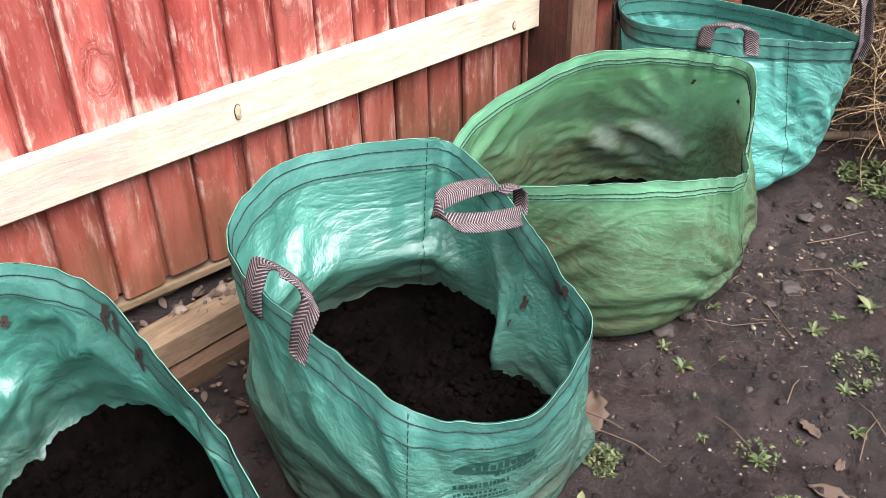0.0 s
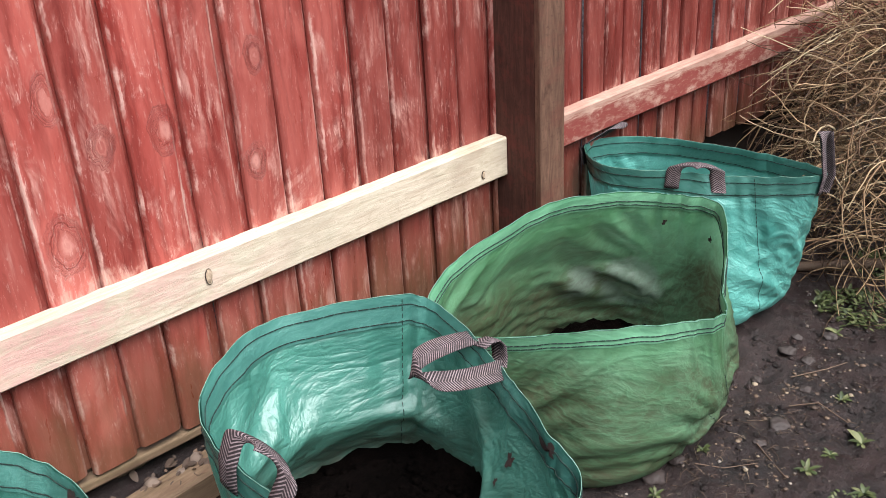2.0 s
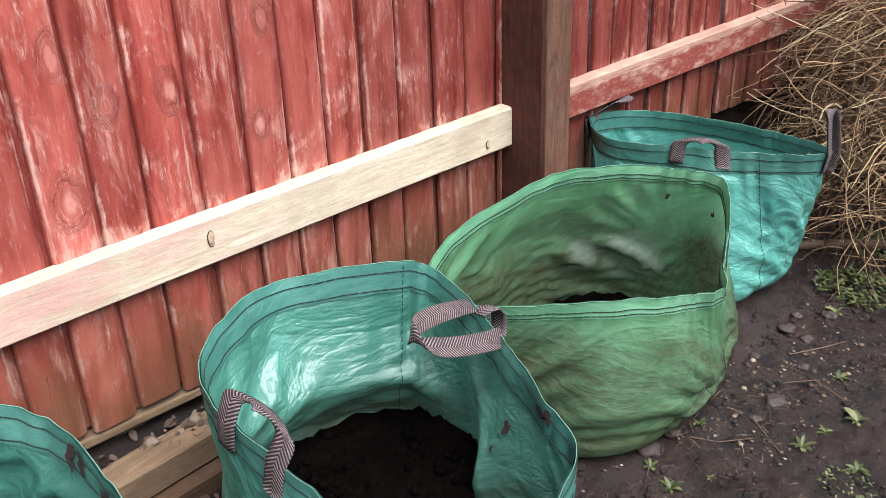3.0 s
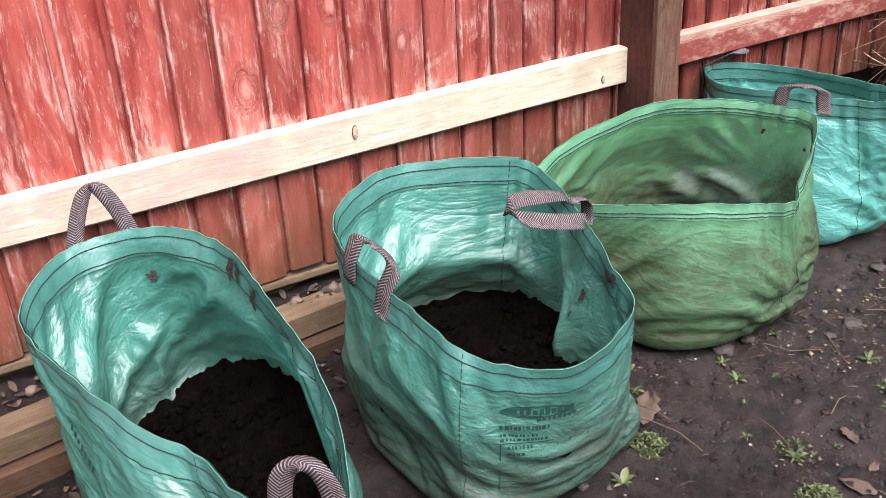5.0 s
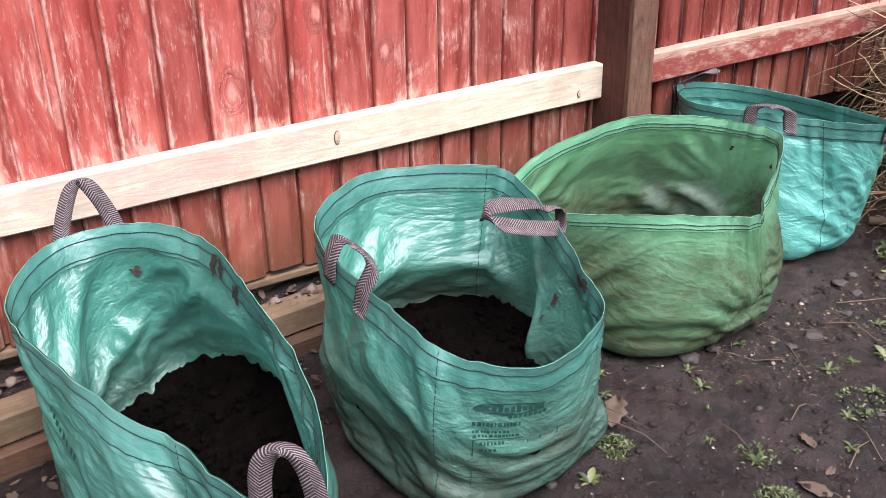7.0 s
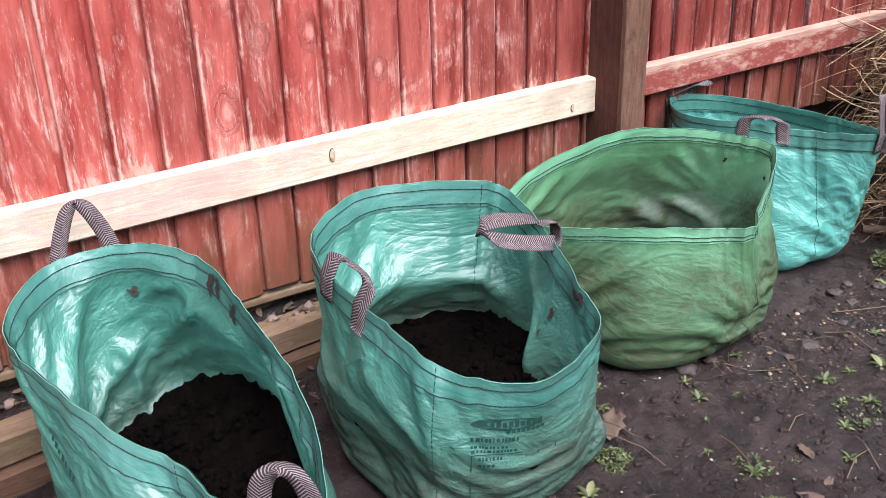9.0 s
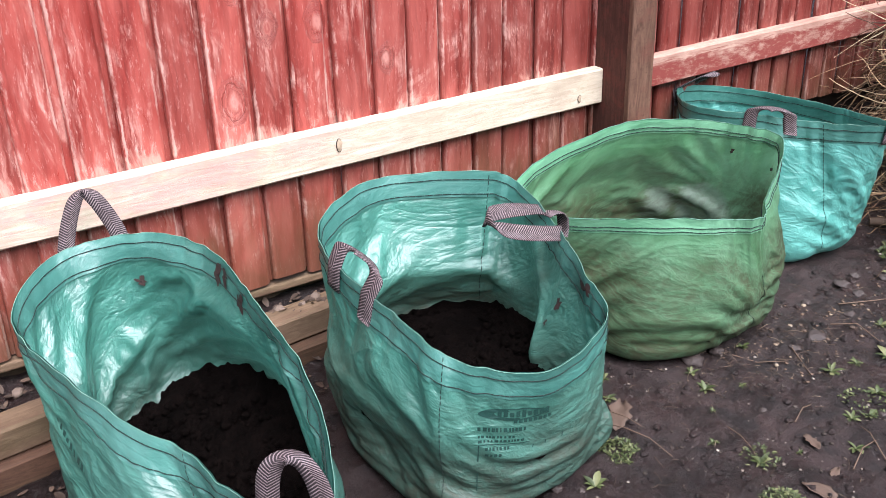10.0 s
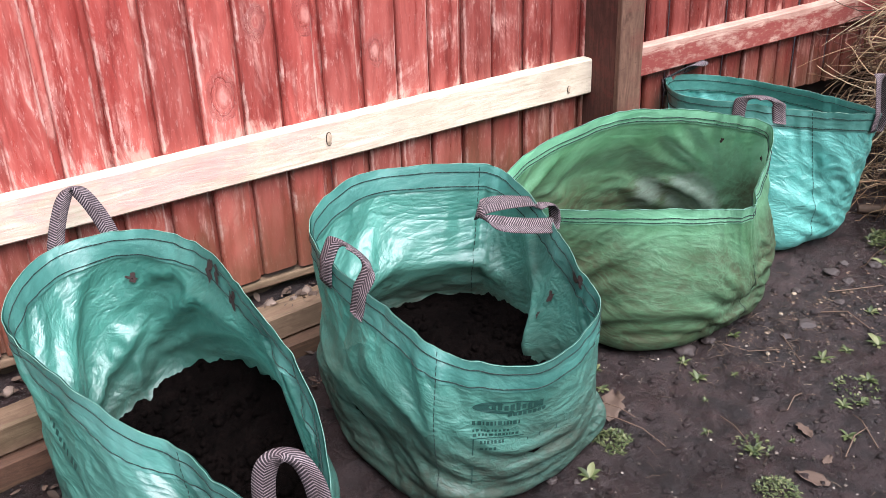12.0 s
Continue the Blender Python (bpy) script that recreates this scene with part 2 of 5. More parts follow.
    n2 = bump(t, b, soft, 0.26 * crinkle, 0.012, n1)
    n3 = bump(t, b, math_node(t, "MULTIPLY", mid, slack), 0.20 * crinkle, 0.007, n2)
    n4 = bump(t, b, math_node(t, "MULTIPLY", fine, slack), 0.26 * crinkle, 0.0026, n3)
    n5 = bump(t, b, scuff, 0.12, 0.001, n4)
    link(t, n5, b.inputs["Coat Normal"])
    link(t, ramp(t, math_node(t, "ADD", math_node(t, "MULTIPLY", soil_shade, 0.4), math_node(t, "MULTIPLY", spots, 0.6)), [(0.2, rough), (0.75, rough + 0.3)]), b.inputs["Roughness"])
    b.inputs["Coat Roughness"].default_value = 0.40
    b.inputs["Coat IOR"].default_value = 1.7
    clean = math_node(t, "SUBTRACT", 1.0, soil_shade)
    link(t, math_node(t, "ADD", math_node(t, "MULTIPLY", clean, 0.45), 0.10), b.inputs["Coat Weight"])
    link(t, math_node(t, "ADD", math_node(t, "MULTIPLY", clean, 0.6), 0.25), b.inputs["Specular IOR Level"])
    tr = t.nodes.new("ShaderNodeBsdfTranslucent")
    link(t, mix(t, soil_shade, mix(t, 0.4, col, tuple(min(1.0, 2.2 * c) for c in pale)), dirt_shade), tr.inputs["Color"])
    ms = t.nodes.new("ShaderNodeMixShader")
    ms.inputs[0].default_value = glow
    link(t, b.outputs[0], ms.inputs[1])
    link(t, tr.outputs[0], ms.inputs[2])
    link(t, ms.outputs[0], out.inputs[0])
    return m


def herringbone_webbing():
    m, t, b, _ = material("herringbone_webbing", 0.8)
    uv = t.nodes.new("ShaderNodeUVMap")
    sx = t.nodes.new("ShaderNodeSeparateXYZ")
    link(t, uv.outputs[0], sx.inputs[0])
    # two mirrored chevrons over the strap's width
    fold = math_node(t, "PINGPONG", sx.outputs[0], 0.5)
    d = math_node(t, "ADD", math_node(t, "MULTIPLY", sx.outputs[1], 6.5), math_node(t, "MULTIPLY", fold, 5.0))
    stripe = math_node(t, "PINGPONG", d, 0.5)
    col = mix(t, ramp(t, stripe, [(0.28, 0.0), (0.33, 1.0)]), (0.012, 0.007, 0.009), (0.27, 0.205, 0.215))
    grime = noise_tex(t, coords(t), 60, 4, 0.7)
    col = mix(t, ramp(t, grime, [(0.42, 0.05), (0.70, 0.75)]), col, (0.035, 0.022, 0.023))
    link(t, col, b.inputs["Base Color"])
    bump(t, b, stripe, 0.4, 0.001)
    return m


def plain(name, col, rough=0.7, var=0.35, scale=40, depth=0.002):
    m, t, b, _ = material(name, rough)
    v = coords(t)
    n = noise_tex(t, v, scale, 5, 0.65)
    link(t, mix(t, n, tuple(c * (1 - var) for c in col), tuple(min(1, c * (1 + var)) for c in col)), b.inputs["Base Color"])
    bump(t, b, n, 0.4, depth)
    return m


def island_coloured(name, stops, rough=0.75, translucent=0.0):
    m, t, b, out = material(name, rough)
    g = t.nodes.new("ShaderNodeNewGeometry")
    col = ramp(t, g.outputs["Random Per Island"], stops)
    col = mix(t, math_node(t, "MULTIPLY", noise_tex(t, coords(t), 90, 3), 0.45), col, (0.03, 0.022, 0.015))
    link(t, col, b.inputs["Base Color"])
    if translucent:
        tr = t.nodes.new("ShaderNodeBsdfTranslucent")
        link(t, col, tr.inputs["Color"])
        ms = t.nodes.new("ShaderNodeMixShader")
        ms.inputs[0].default_value = translucent
        link(t, b.outputs[0], ms.inputs[1])
        link(t, tr.outputs[0], ms.inputs[2])
        link(t, ms.outputs[0], out.inputs[0])
    return m


def soil_material(name, dark, pale, wet=True):
    m, t, b, _ = material(name, 0.75)
    v = coords(t)
    broad = noise_tex(t, v, 2.2, 5, 0.6, 0.4)
    mid = noise_tex(t, v, 22, 6, 0.7, 0.3)
    fine = noise_tex(t, v, 160, 6, 0.75)
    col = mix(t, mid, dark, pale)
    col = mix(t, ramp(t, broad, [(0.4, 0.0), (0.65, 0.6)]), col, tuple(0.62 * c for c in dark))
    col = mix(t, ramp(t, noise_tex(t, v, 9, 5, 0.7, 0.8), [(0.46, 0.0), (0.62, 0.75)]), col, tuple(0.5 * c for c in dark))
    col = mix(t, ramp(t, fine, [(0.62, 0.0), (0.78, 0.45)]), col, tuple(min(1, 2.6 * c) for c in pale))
    link(t, col, b.inputs["Base Color"])
    if wet:
        link(t, ramp(t, noise_tex(t, v, 6, 5, 0.65, 0.5), [(0.38, 0.30), (0.62, 0.7)]), b.inputs["Roughness"])
    else:
        b.inputs["Roughness"].default_value = 0.95
        b.inputs["Specular IOR Level"].default_value = 0.03
    n1 = bump(t, b, mid, 1.0, 0.018)
    bump(t, b, fine, 1.0, 0.008, n1)
    return m


M_BOARD = painted_board("red_fence_paint", 1.0, 0.85, 0.35)
M_BOARD_WORN = painted_board("worn_red_fence_paint", 1.28, 1.0, 0.5)
M_BOARD_DEEP = painted_board("deep_red_fence_paint", 0.72, 0.6, 0.3)
M_BOARD_DARK = painted_board("dark_red_fence_paint", 0.62, 0.5, 0.35, False)
M_RAIL = raw_timber("pale_new_rail", (0.72, 0.63, 0.50), (0.44, 0.35, 0.25), ((0.62, 0.33, 0.30), 0.40, 0.7), fade=(0.55, 1.0, 1.0, 0.12))
M_RAIL_OLD = raw_timber("worn_red_rail", (0.62, 0.43, 0.34), (0.36, 0.21, 0.16), ((0.20, 0.036, 0.030), 0.34, 0.94), edge=(0.0092, 0.526))
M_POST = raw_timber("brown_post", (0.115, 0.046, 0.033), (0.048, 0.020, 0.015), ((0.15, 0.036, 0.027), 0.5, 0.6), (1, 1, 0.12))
M_POST_FACE = raw_timber("pale_post_face", (0.19, 0.104, 0.070), (0.072, 0.036, 0.024), ((0.14, 0.048, 0.035), 0.5, 0.5), (1, 1, 0.12))
M_SLEEPER = raw_timber("weathered_timber", (0.27, 0.18, 0.115), (0.13, 0.08, 0.052), None, (0.12, 1, 1), 0.3)
M_SLEEPER_DARK = raw_timber("dark_timber", (0.16, 0.085, 0.055), (0.06, 0.032, 0.022), None, (0.12, 1, 1), 0.2)
M_GRAVELBOARD = raw_timber("grey_timber", (0.15, 0.105, 0.075), (0.07, 0.047, 0.032), None, (0.12, 1, 1), 0.5)
M_TEAL = woven_plastic("teal_woven_plastic", (0.020, 0.112, 0.086), (0.082, 0.290, 0.228), (0.046, 0.050, 0.038), 0.24, 1.3, glow=0.27)
M_TEAL2 = woven_plastic("teal_woven_plastic_muddy_shaded", (0.021, 0.116, 0.089), (0.086, 0.300, 0.236), (0.064, 0.059, 0.042), 0.30, 4.1, glow=0.28)
M_GREEN = woven_plastic("green_woven_plastic", (0.068, 0.262, 0.102), (0.215, 0.52, 0.285), (0.074, 0.067, 0.037), 0.40, 7.7, 0.40, 0.97, ((1.78, 1.29, 0.20, 0.11), (1.68, 1.38, 0.22, 0.085)), 0.6, 0.32)
M_TEAL4 = woven_plastic("teal_woven_plastic_clean", (0.044, 0.215, 0.182), (0.150, 0.45, 0.392), (0.05, 0.07, 0.05), -0.04, 9.2)
M_HEM = woven_plastic("teal_hem", (0.032, 0.140, 0.114), (0.090, 0.27, 0.224), (0.10, 0.12, 0.09), -0.2, 2.2, crinkle=0.5)
M_HEM_GREEN = woven_plastic("green_hem", (0.11, 0.32, 0.165), (0.26, 0.56, 0.34), (0.10, 0.12, 0.07), -0.2, 6.2, crinkle=0.5)
M_THREAD = plain("dark_thread", (0.010, 0.022, 0.018), 0.8)
M_INK = plain("faded_dark_ink", (0.010, 0.042, 0.034), 0.5, 0.5, 120)
M_RIM = plain("pale_cut_edge", (0.13, 0.25, 0.195), 0.6, 0.4, 60)
M_WEB = herringbone_webbing()
M_GROUND = soil_material("damp_soil", (0.0135, 0.0072, 0.0066), (0.068, 0.0375, 0.0345))
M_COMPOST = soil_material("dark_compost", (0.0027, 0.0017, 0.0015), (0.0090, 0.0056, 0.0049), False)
M_STONE = island_coloured("stones", [(0.0, (0.06, 0.045, 0.038)), (0.7, (0.15, 0.115, 0.095)), (1.0, (0.40, 0.34, 0.29))])
M_PEBBLE = plain("brown_stone", (0.040, 0.027, 0.024), 0.7, 0.6, 60, 0.008)
M_LEAF = island_coloured("weed_leaves", [(0.0, (0.040, 0.060, 0.016)), (0.6, (0.090, 0.115, 0.034)), (1.0, (0.22, 0.225, 0.10))], 0.55, 0.2)
M_STRAW = island_coloured("dry_stems", [(0.0, (0.07, 0.034, 0.018)), (0.4, (0.27, 0.155, 0.080)), (0.75, (0.50, 0.335, 0.185)), (1.0, (0.72, 0.56, 0.36))])
M_TWIG = island_coloured("twigs", [(0.0, (0.05, 0.028, 0.019)), (0.7, (0.14, 0.085, 0.055)), (1.0, (0.34, 0.26, 0.18))])
M_DEADLEAF = island_coloured("dead_leaves", [(0.0, (0.055, 0.032, 0.022)), (0.6, (0.10, 0.060, 0.042)), (1.0, (0.20, 0.125, 0.085))])
M_WHITE = plain("white_plastic", (0.62, 0.63, 0.65), 0.4, 0.04, 8, 0.0005)
M_BANK_STONE = plain("pale_brown_stone", (0.19, 0.135, 0.105), 0.85, 0.5, 30, 0.004)
M_KNOT = plain("knot_wood", (0.44, 0.32, 0.225), 0.6, 0.6, 110)
M_MUD_SHADE = plain("mud_and_gap_shade", (0.03, 0.02, 0.015), 0.9, 0.4, 80)
M_STAIN = plain("brown_stain", (0.030, 0.014, 0.012), 0.8, 0.5, 140)


# ---- building helpers ----
def part(name, bm, mat, parent=None, label="", smooth=False):
    me = bpy.data.meshes.new(name)
    bmesh.ops.recalc_face_normals(bm, faces=bm.faces[:]) if not smooth else None
    bm.to_mesh(me)
    bm.free()
    me.materials.append(mat)
    if smooth:
        me.shade_smooth()
    ob = new(name, me)
    ob.parent = parent
    return tagged(ob, label)


def from_arrays(name, verts, faces, mat, parent=None, label="", smooth=True, uvs=None):
    me = bpy.data.meshes.new(name)
    me.from_pydata([tuple(v) for v in verts], [], faces)
    if uvs is not None:
        layer = me.uv_layers.new(name="UVMap")
        for loop in me.loops:
            layer.data[loop.index].uv = uvs[loop.vertex_index]
    me.materials.append(mat)
    if smooth:
        me.shade_smooth()
    me.validate()
    ob = new(name, me)
    ob.parent = parent
    return tagged(ob, label)


def empty(name, place, label, category, group="", kind=""):
    ob = new(name)
    ob.empty_display_size = 0.05
    ob.matrix_world = pose(*place)
    return tagged(ob, label, category, group, kind)


def box(bm, size, m=Matrix(), bevel=0.0, cuts=0):
    made = bmesh.ops.create_cube(bm, size=1.0, matrix=m @ Matrix.Diagonal((*size, 1)))
    if bevel:
        edges = list({e for v in made["verts"] for e in v.link_edges})
        bmesh.ops.bevel(bm, geom=edges, offset=bevel, segments=2, affect="EDGES", profile=0.5)


def tube_arrays(points, radii, sides=4):
    """Vertices and faces of a thin tube along points."""
    points = [Vector(p) for p in points]
    vs, fs = [], []
    for i, p in enumerate(points):
        d = (points[min(i + 1, len(points) - 1)] - points[max(i - 1, 0)]).normalized()
        a = d.orthogonal().normalized()
        b = d.cross(a)
        for k in range(sides):
            w = 2 * math.pi * k / sides
            vs.append(p + radii[i] * (math.cos(w) * a + math.sin(w) * b))
    for i in range(len(points) - 1):
        for k in range(sides):
            q = (k + 1) % sides
            fs.append((i * sides + k, i * sides + q, (i + 1) * sides + q, (i + 1) * sides + k))
    return vs, fs


def join_arrays(pieces):
    vs, fs = [], []
    for v, f in pieces:
        o = len(vs)
        vs.extend(v)
        fs.extend(tuple(i + o for i in face) for face in f)
    return vs, fs


def rnd(a, b):
    return random.uniform(a, b)


# ---- ground ----
def steps(a, b, fine_a, fine_b, fine, grow=1.35):
    line = list(np.arange(fine_a, fine_b + fine / 2, fine))
    s = fine
    while line[-1] < b:
        s *= grow
        line.append(line[-1] + s)
    s = fine
    while line[0] > a:
        s *= grow
        line.insert(0, line[0] - s)
    return line


def ground_height(x, y):
    near = max(0.0, 1.0 - math.hypot(x - 1.3, y - 0.8) / 4.0)
    h = 0.020 * noise.noise((x * 2.1, y * 2.1, 3.0)) + 0.009 * noise.noise((x * 9, y * 9, 1.0))
    h += near * (0.013 * noise.noise((x * 24, y * 24, 2.0)) + 0.008 * noise.noise((x * 55, y * 55, 5.0)))
    return h - 0.004


gx = steps(-400, 400, -0.5, 3.0, 0.0125)
gy = steps(-400, 400, 0.3, 1.75, 0.0125)
gv = [(x, y, ground_height(x, y)) for y in gy for x in gx]
gf = [(j * len(gx) + i, j * len(gx) + i + 1, (j + 1) * len(gx) + i + 1, (j + 1) * len(gx) + i) for j in range(len(gy) - 1) for i in range(len(gx) - 1)]
ground = from_arrays("ground", gv, gf, M_GROUND)
tagged(ground, "bare damp dark brown soil with bits of stone", "soil", kind="structure")


# ---- fence ----
PITCH = 0.1
BOARD_Y = 1.585


def board_mesh(seed, bottom, top, mat):
    """A feather-edged board: thick along its left edge, thin along its right, a little cupped and uneven."""
    r = random.Random(seed)
    bm = bmesh.new()
    n = 14
    rows = []
    for k in range(n + 1):
        z = bottom + (top - bottom) * k / n
        wob = 0.0010 * noise.noise((seed * 3.3, z * 2.6, 0.4))
        row = []
        for x, front, back in ((0.0, -0.0020, 0.0), (0.0012, -0.0090, 0.0), (0.0045, -0.0130, 0.0), (0.010, -0.0142, 0.0), (0.05, -0.0150, 0.0), (0.072, -0.0140, 0.0), (0.083, -0.0118, 0.0), (0.0895, -0.0065, 0.003), (0.0922, 0.0045, 0.008), (0.116, 0.0055, 0.009)):
            dx = 0.0035 * noise.noise((seed * 7.1, z * 3.1, 2.0)) + 0.001 * noise.noise((seed * 2.2, z * 14, 2.0))
            f = front + wob + 0.0012 * noise.noise((x * 60 + seed, z * 5, 0.0))
            row.append((bm.verts.new((x + dx, f, z)), bm.verts.new((x + dx, back, z))))
        rows.append(row)
    for a, b in zip(rows, rows[1:]):
        for i in range(len(a) - 1):
            bm.faces.new((a[i][0], a[i + 1][0], b[i + 1][0], b[i][0]))
            bm.faces.new((a[i + 1][1], a[i][1], b[i][1], b[i + 1][1]))
        bm.faces.new((a[0][1], a[0][0], b[0][0], b[0][1]))
        bm.faces.new((a[-1][0], a[-1][1], b[-1][1], b[-1][0]))
    for row in (rows[0], rows[-1]):
        for i in range(len(row) - 1):
            bm.faces.new((row[i][0], row[i][1], row[i + 1][1], row[i + 1][0]))
    bmesh.ops.recalc_face_normals(bm, faces=bm.faces[:])
    me = bpy.data.meshes.new("board")
    bm.to_mesh(me)
    bm.free()
    me.materials.append(mat)
    return me


EDGES = (0.090, 0.196, 0.302, 0.406, 0.506, 0.605, 0.699, 0.813, 0.919, 1.014, 1.107, 1.202, 1.296, 1.402, 1.493)


def fence_panel(name, x0, count, bottom, mat, label, worn=None, worn_to=0, pitch=PITCH, known=(), deep=None, deep_from=99):
    panel = empty(name, (x0, BOARD_Y, 0), label, "fence", "fence panels", "structure")
    meshes = [board_mesh(i * 1.37 + x0, bottom, 1.82, mat) for i in range(6)]
    worn_meshes = [board_mesh(i * 1.37 + x0, bottom, 1.82, worn) for i in range(6)] if worn else []
    deep_meshes = [board_mesh(i * 1.37 + x0, bottom, 1.82, deep) for i in range(6)] if deep else meshes
    for i in range(count):
        ob = new("board", (worn_meshes if worn and ((i < worn_to and i % 4 != 3) or i == worn_to + 1) else deep_meshes if i >= deep_from else meshes)[(i * 5 + i // 6) % 6])
        ob.parent = panel
        place = x0 + i * pitch + rnd(-0.004, 0.004)
        nearest = min(known, key=lambda e: abs(e - place), default=place)
        place = nearest if abs(nearest - place) < 0.05 else place
        ob.matrix_local = pose(place - x0, -0.007 + rnd(-0.001, 0.001), rnd(-0.006, 0.006), rnd(-0.12, 0.12), rnd(-0.22, 0.22), 1.6) @ Matrix.Diagonal((pitch / PITCH, 1, 1, 1))
    return panel


def rail(parent, x0, z0, x1, z1, y, height, depth, mat, name="rail", label=""):
    bm = bmesh.new()
    dx, dz = x1 - x0, z1 - z0
    n = max(4, int(abs(dx) / 0.12))
    ring = []
    c = 0.004
    prof = [(-depth, c), (-depth + c, 0), (-c, 0), (0, c), (0, height - c), (-c, height), (-depth + c, height), (-depth, height - c)]
    for k in range(n + 1):
        f = k / n
        x, z = x0 + dx * f, z0 + dz * f
        w = 0.0022 * noise.noise((x * 2.0, z, 7.0))
        ring.append([bm.verts.new((x, y + a + depth + w, z + b + 0.7 * w)) for a, b in prof])
    for a, b in zip(ring, ring[1:]):
        for i in range(len(prof)):
            j = (i + 1) % len(prof)
            bm.faces.new((a[i], a[j], b[j], b[i]))
    bm.faces.new(ring[0])
    bm.faces.new(ring[-1][::-1])
    ob = part(name, bm, mat, parent, label)
    ob.matrix_parent_inverse = parent.matrix_basis.inverted() if parent else Matrix()
    return ob


panel_a = fence_panel("fence_panel", -2.3, 40, 0.195, M_BOARD, "weathered red-painted feather-edge fence panel with a pale timber rail", M_BOARD_WORN, 29, PITCH, EDGES, M_BOARD_DEEP, 35)
rail(panel_a, -2.3, 0.440, 1.602, 0.470, 1.530, 0.098, 0.040, M_RAIL, "rail", "pale unpainted timber rail with a knot")
rail(panel_a, -2.3, 1.45, 1.602, 1.47, 1.530, 0.095, 0.040, M_RAIL_OLD, "rail", "worn red-painted upper rail")
panel_b = fence_panel("fence_panel", 1.677, 47, 0.29, M_BOARD_DARK, "dark red-painted feather-edge fence panel with a worn red rail", pitch=0.0835)
rail(panel_b, 1.687, 0.478, 5.7, 0.515, 1.530, 0.088, 0.040, M_RAIL_OLD, "rail", "red rail with flaking worn paint")
rail(panel_b, 1.687, 1.46, 5.7, 1.48, 1.530, 0.088, 0.040, M_RAIL_OLD, "rail", "worn red-painted upper rail")


def knot(parent, x, z, rx, rz):
    """A hard dark-ringed knot standing just proud of the rail."""
    vs, fs = [], []
    prof = [(0.0, 0.0010), (0.45, 0.0014), (0.7, 0.0008), (0.82, -0.0004), (1.0, -0.0006)]
    n = 24
    for r, o in prof:
        for k in range(n):
            w = 2 * math.pi * k / n
            vs.append((x + rx * r * math.cos(w) * (1 + 0.15 * math.sin(w * 2)), 1.5285 - o, z + rz * r * math.sin(w)))
    for j in range(len(prof) - 1):
        for k in range(n):
            q = (k + 1) % n
            fs.append((j * n + k, j * n + q, (j + 1) * n + q, (j + 1) * n + k))
    core = from_arrays("knot", vs, fs, M_KNOT, parent, "brown ringed knot")
    core.matrix_parent_inverse = parent.matrix_basis.inverted()
    ring = [(x + rx * math.cos(w), 1.5280, z + rz * math.sin(w)) for w in (0.35 * k for k in range(2, 17))]
    from_arrays("knot_crack", *tube_arrays(ring, [0.0003 + 0.0007 * math.sin(k / 14 * math.pi) for k in range(15)], 4), M_MUD_SHADE, core, "dark crack")


knot(panel_a, 0.790, 0.520, 0.0075, 0.017)
knot(panel_a, 1.522, 0.496, 0.006, 0.010)


def post(x, y0, y1, w, top):
    ob = empty("fence_post", (x + w / 2, (y0 + y1) / 2, 0.0), "square timber fence post with dark brown sides and a paler face", "post", "", "structure")
    inv = ob.matrix_basis.inverted()
    bm = bmesh.new()
    box(bm, (w, y1 - y0 - 0.018, top + 0.3), pose(x + w / 2, (y0 + y1) / 2 + 0.009, (top - 0.3) / 2), 0.003)
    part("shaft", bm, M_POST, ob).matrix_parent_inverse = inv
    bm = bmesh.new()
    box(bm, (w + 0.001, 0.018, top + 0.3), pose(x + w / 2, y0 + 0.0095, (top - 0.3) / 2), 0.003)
    part("facing", bm, M_POST_FACE, ob, "paler brown facing").matrix_parent_inverse = inv
    return ob


post(1.604, 1.422, 1.568, 0.082, 1.9)

# unseen plain walls, added round the camera to close the scene and block low sky
for name, size, place in (("wall_south", (10.0, 0.06, 2.0), (1.2, -4.5, 0.95)), ("wall_west", (0.06, 6.1, 2.0), (-3.8, -1.4, 0.95)), ("wall_east", (0.06, 6.1, 2.0), (6.2, -1.4, 0.95))):
    bm = bmesh.new()
    box(bm, size, pose(*place), 0.004)
    tagged(part(name, bm, M_GRAVELBOARD), "unseen plain dark wall added to block low sky light", "wall", kind="structure")

# board below the fence with a worn ledge, the soil banked against it, and two timbers lying in front
bm = bmesh.new()
box(bm, (3.9, 0.02, 0.25), pose(-0.36, 1.612, 0.070), 0.002)
tagged(part("gravel_board", bm, M_GRAVELBOARD), "grey weathered timber board below the fence boards", "fence board", kind="structure")
bm = bmesh.new()
box(bm, (3.9, 0.034, 0.020), pose(-0.36, 1.583, 0.172), 0.004)
tagged(part("gravel_board_ledge", bm, M_SLEEPER), "pale weathered ledge strip under the fence boards", "fence board", kind="structure")
# dark backing in place of the shade in the gap under the second panel
bm = bmesh.new()
box(bm, (4.3, 0.03, 0.40), pose(3.74, 1.640, 0.11), 0.002)
tagged(part("gravel_board", bm, M_MUD_SHADE), "dark backing added behind the fence foot for the shade in the gap", "fence board", kind="structure")


def bank_height(x, y):
    return 0.122 + 0.25 * (y - 1.54) + 0.012 * noise.noise((x * 7, y * 9, 4.0)) + 0.006 * noise.noise((x * 31, y * 31, 6.0))


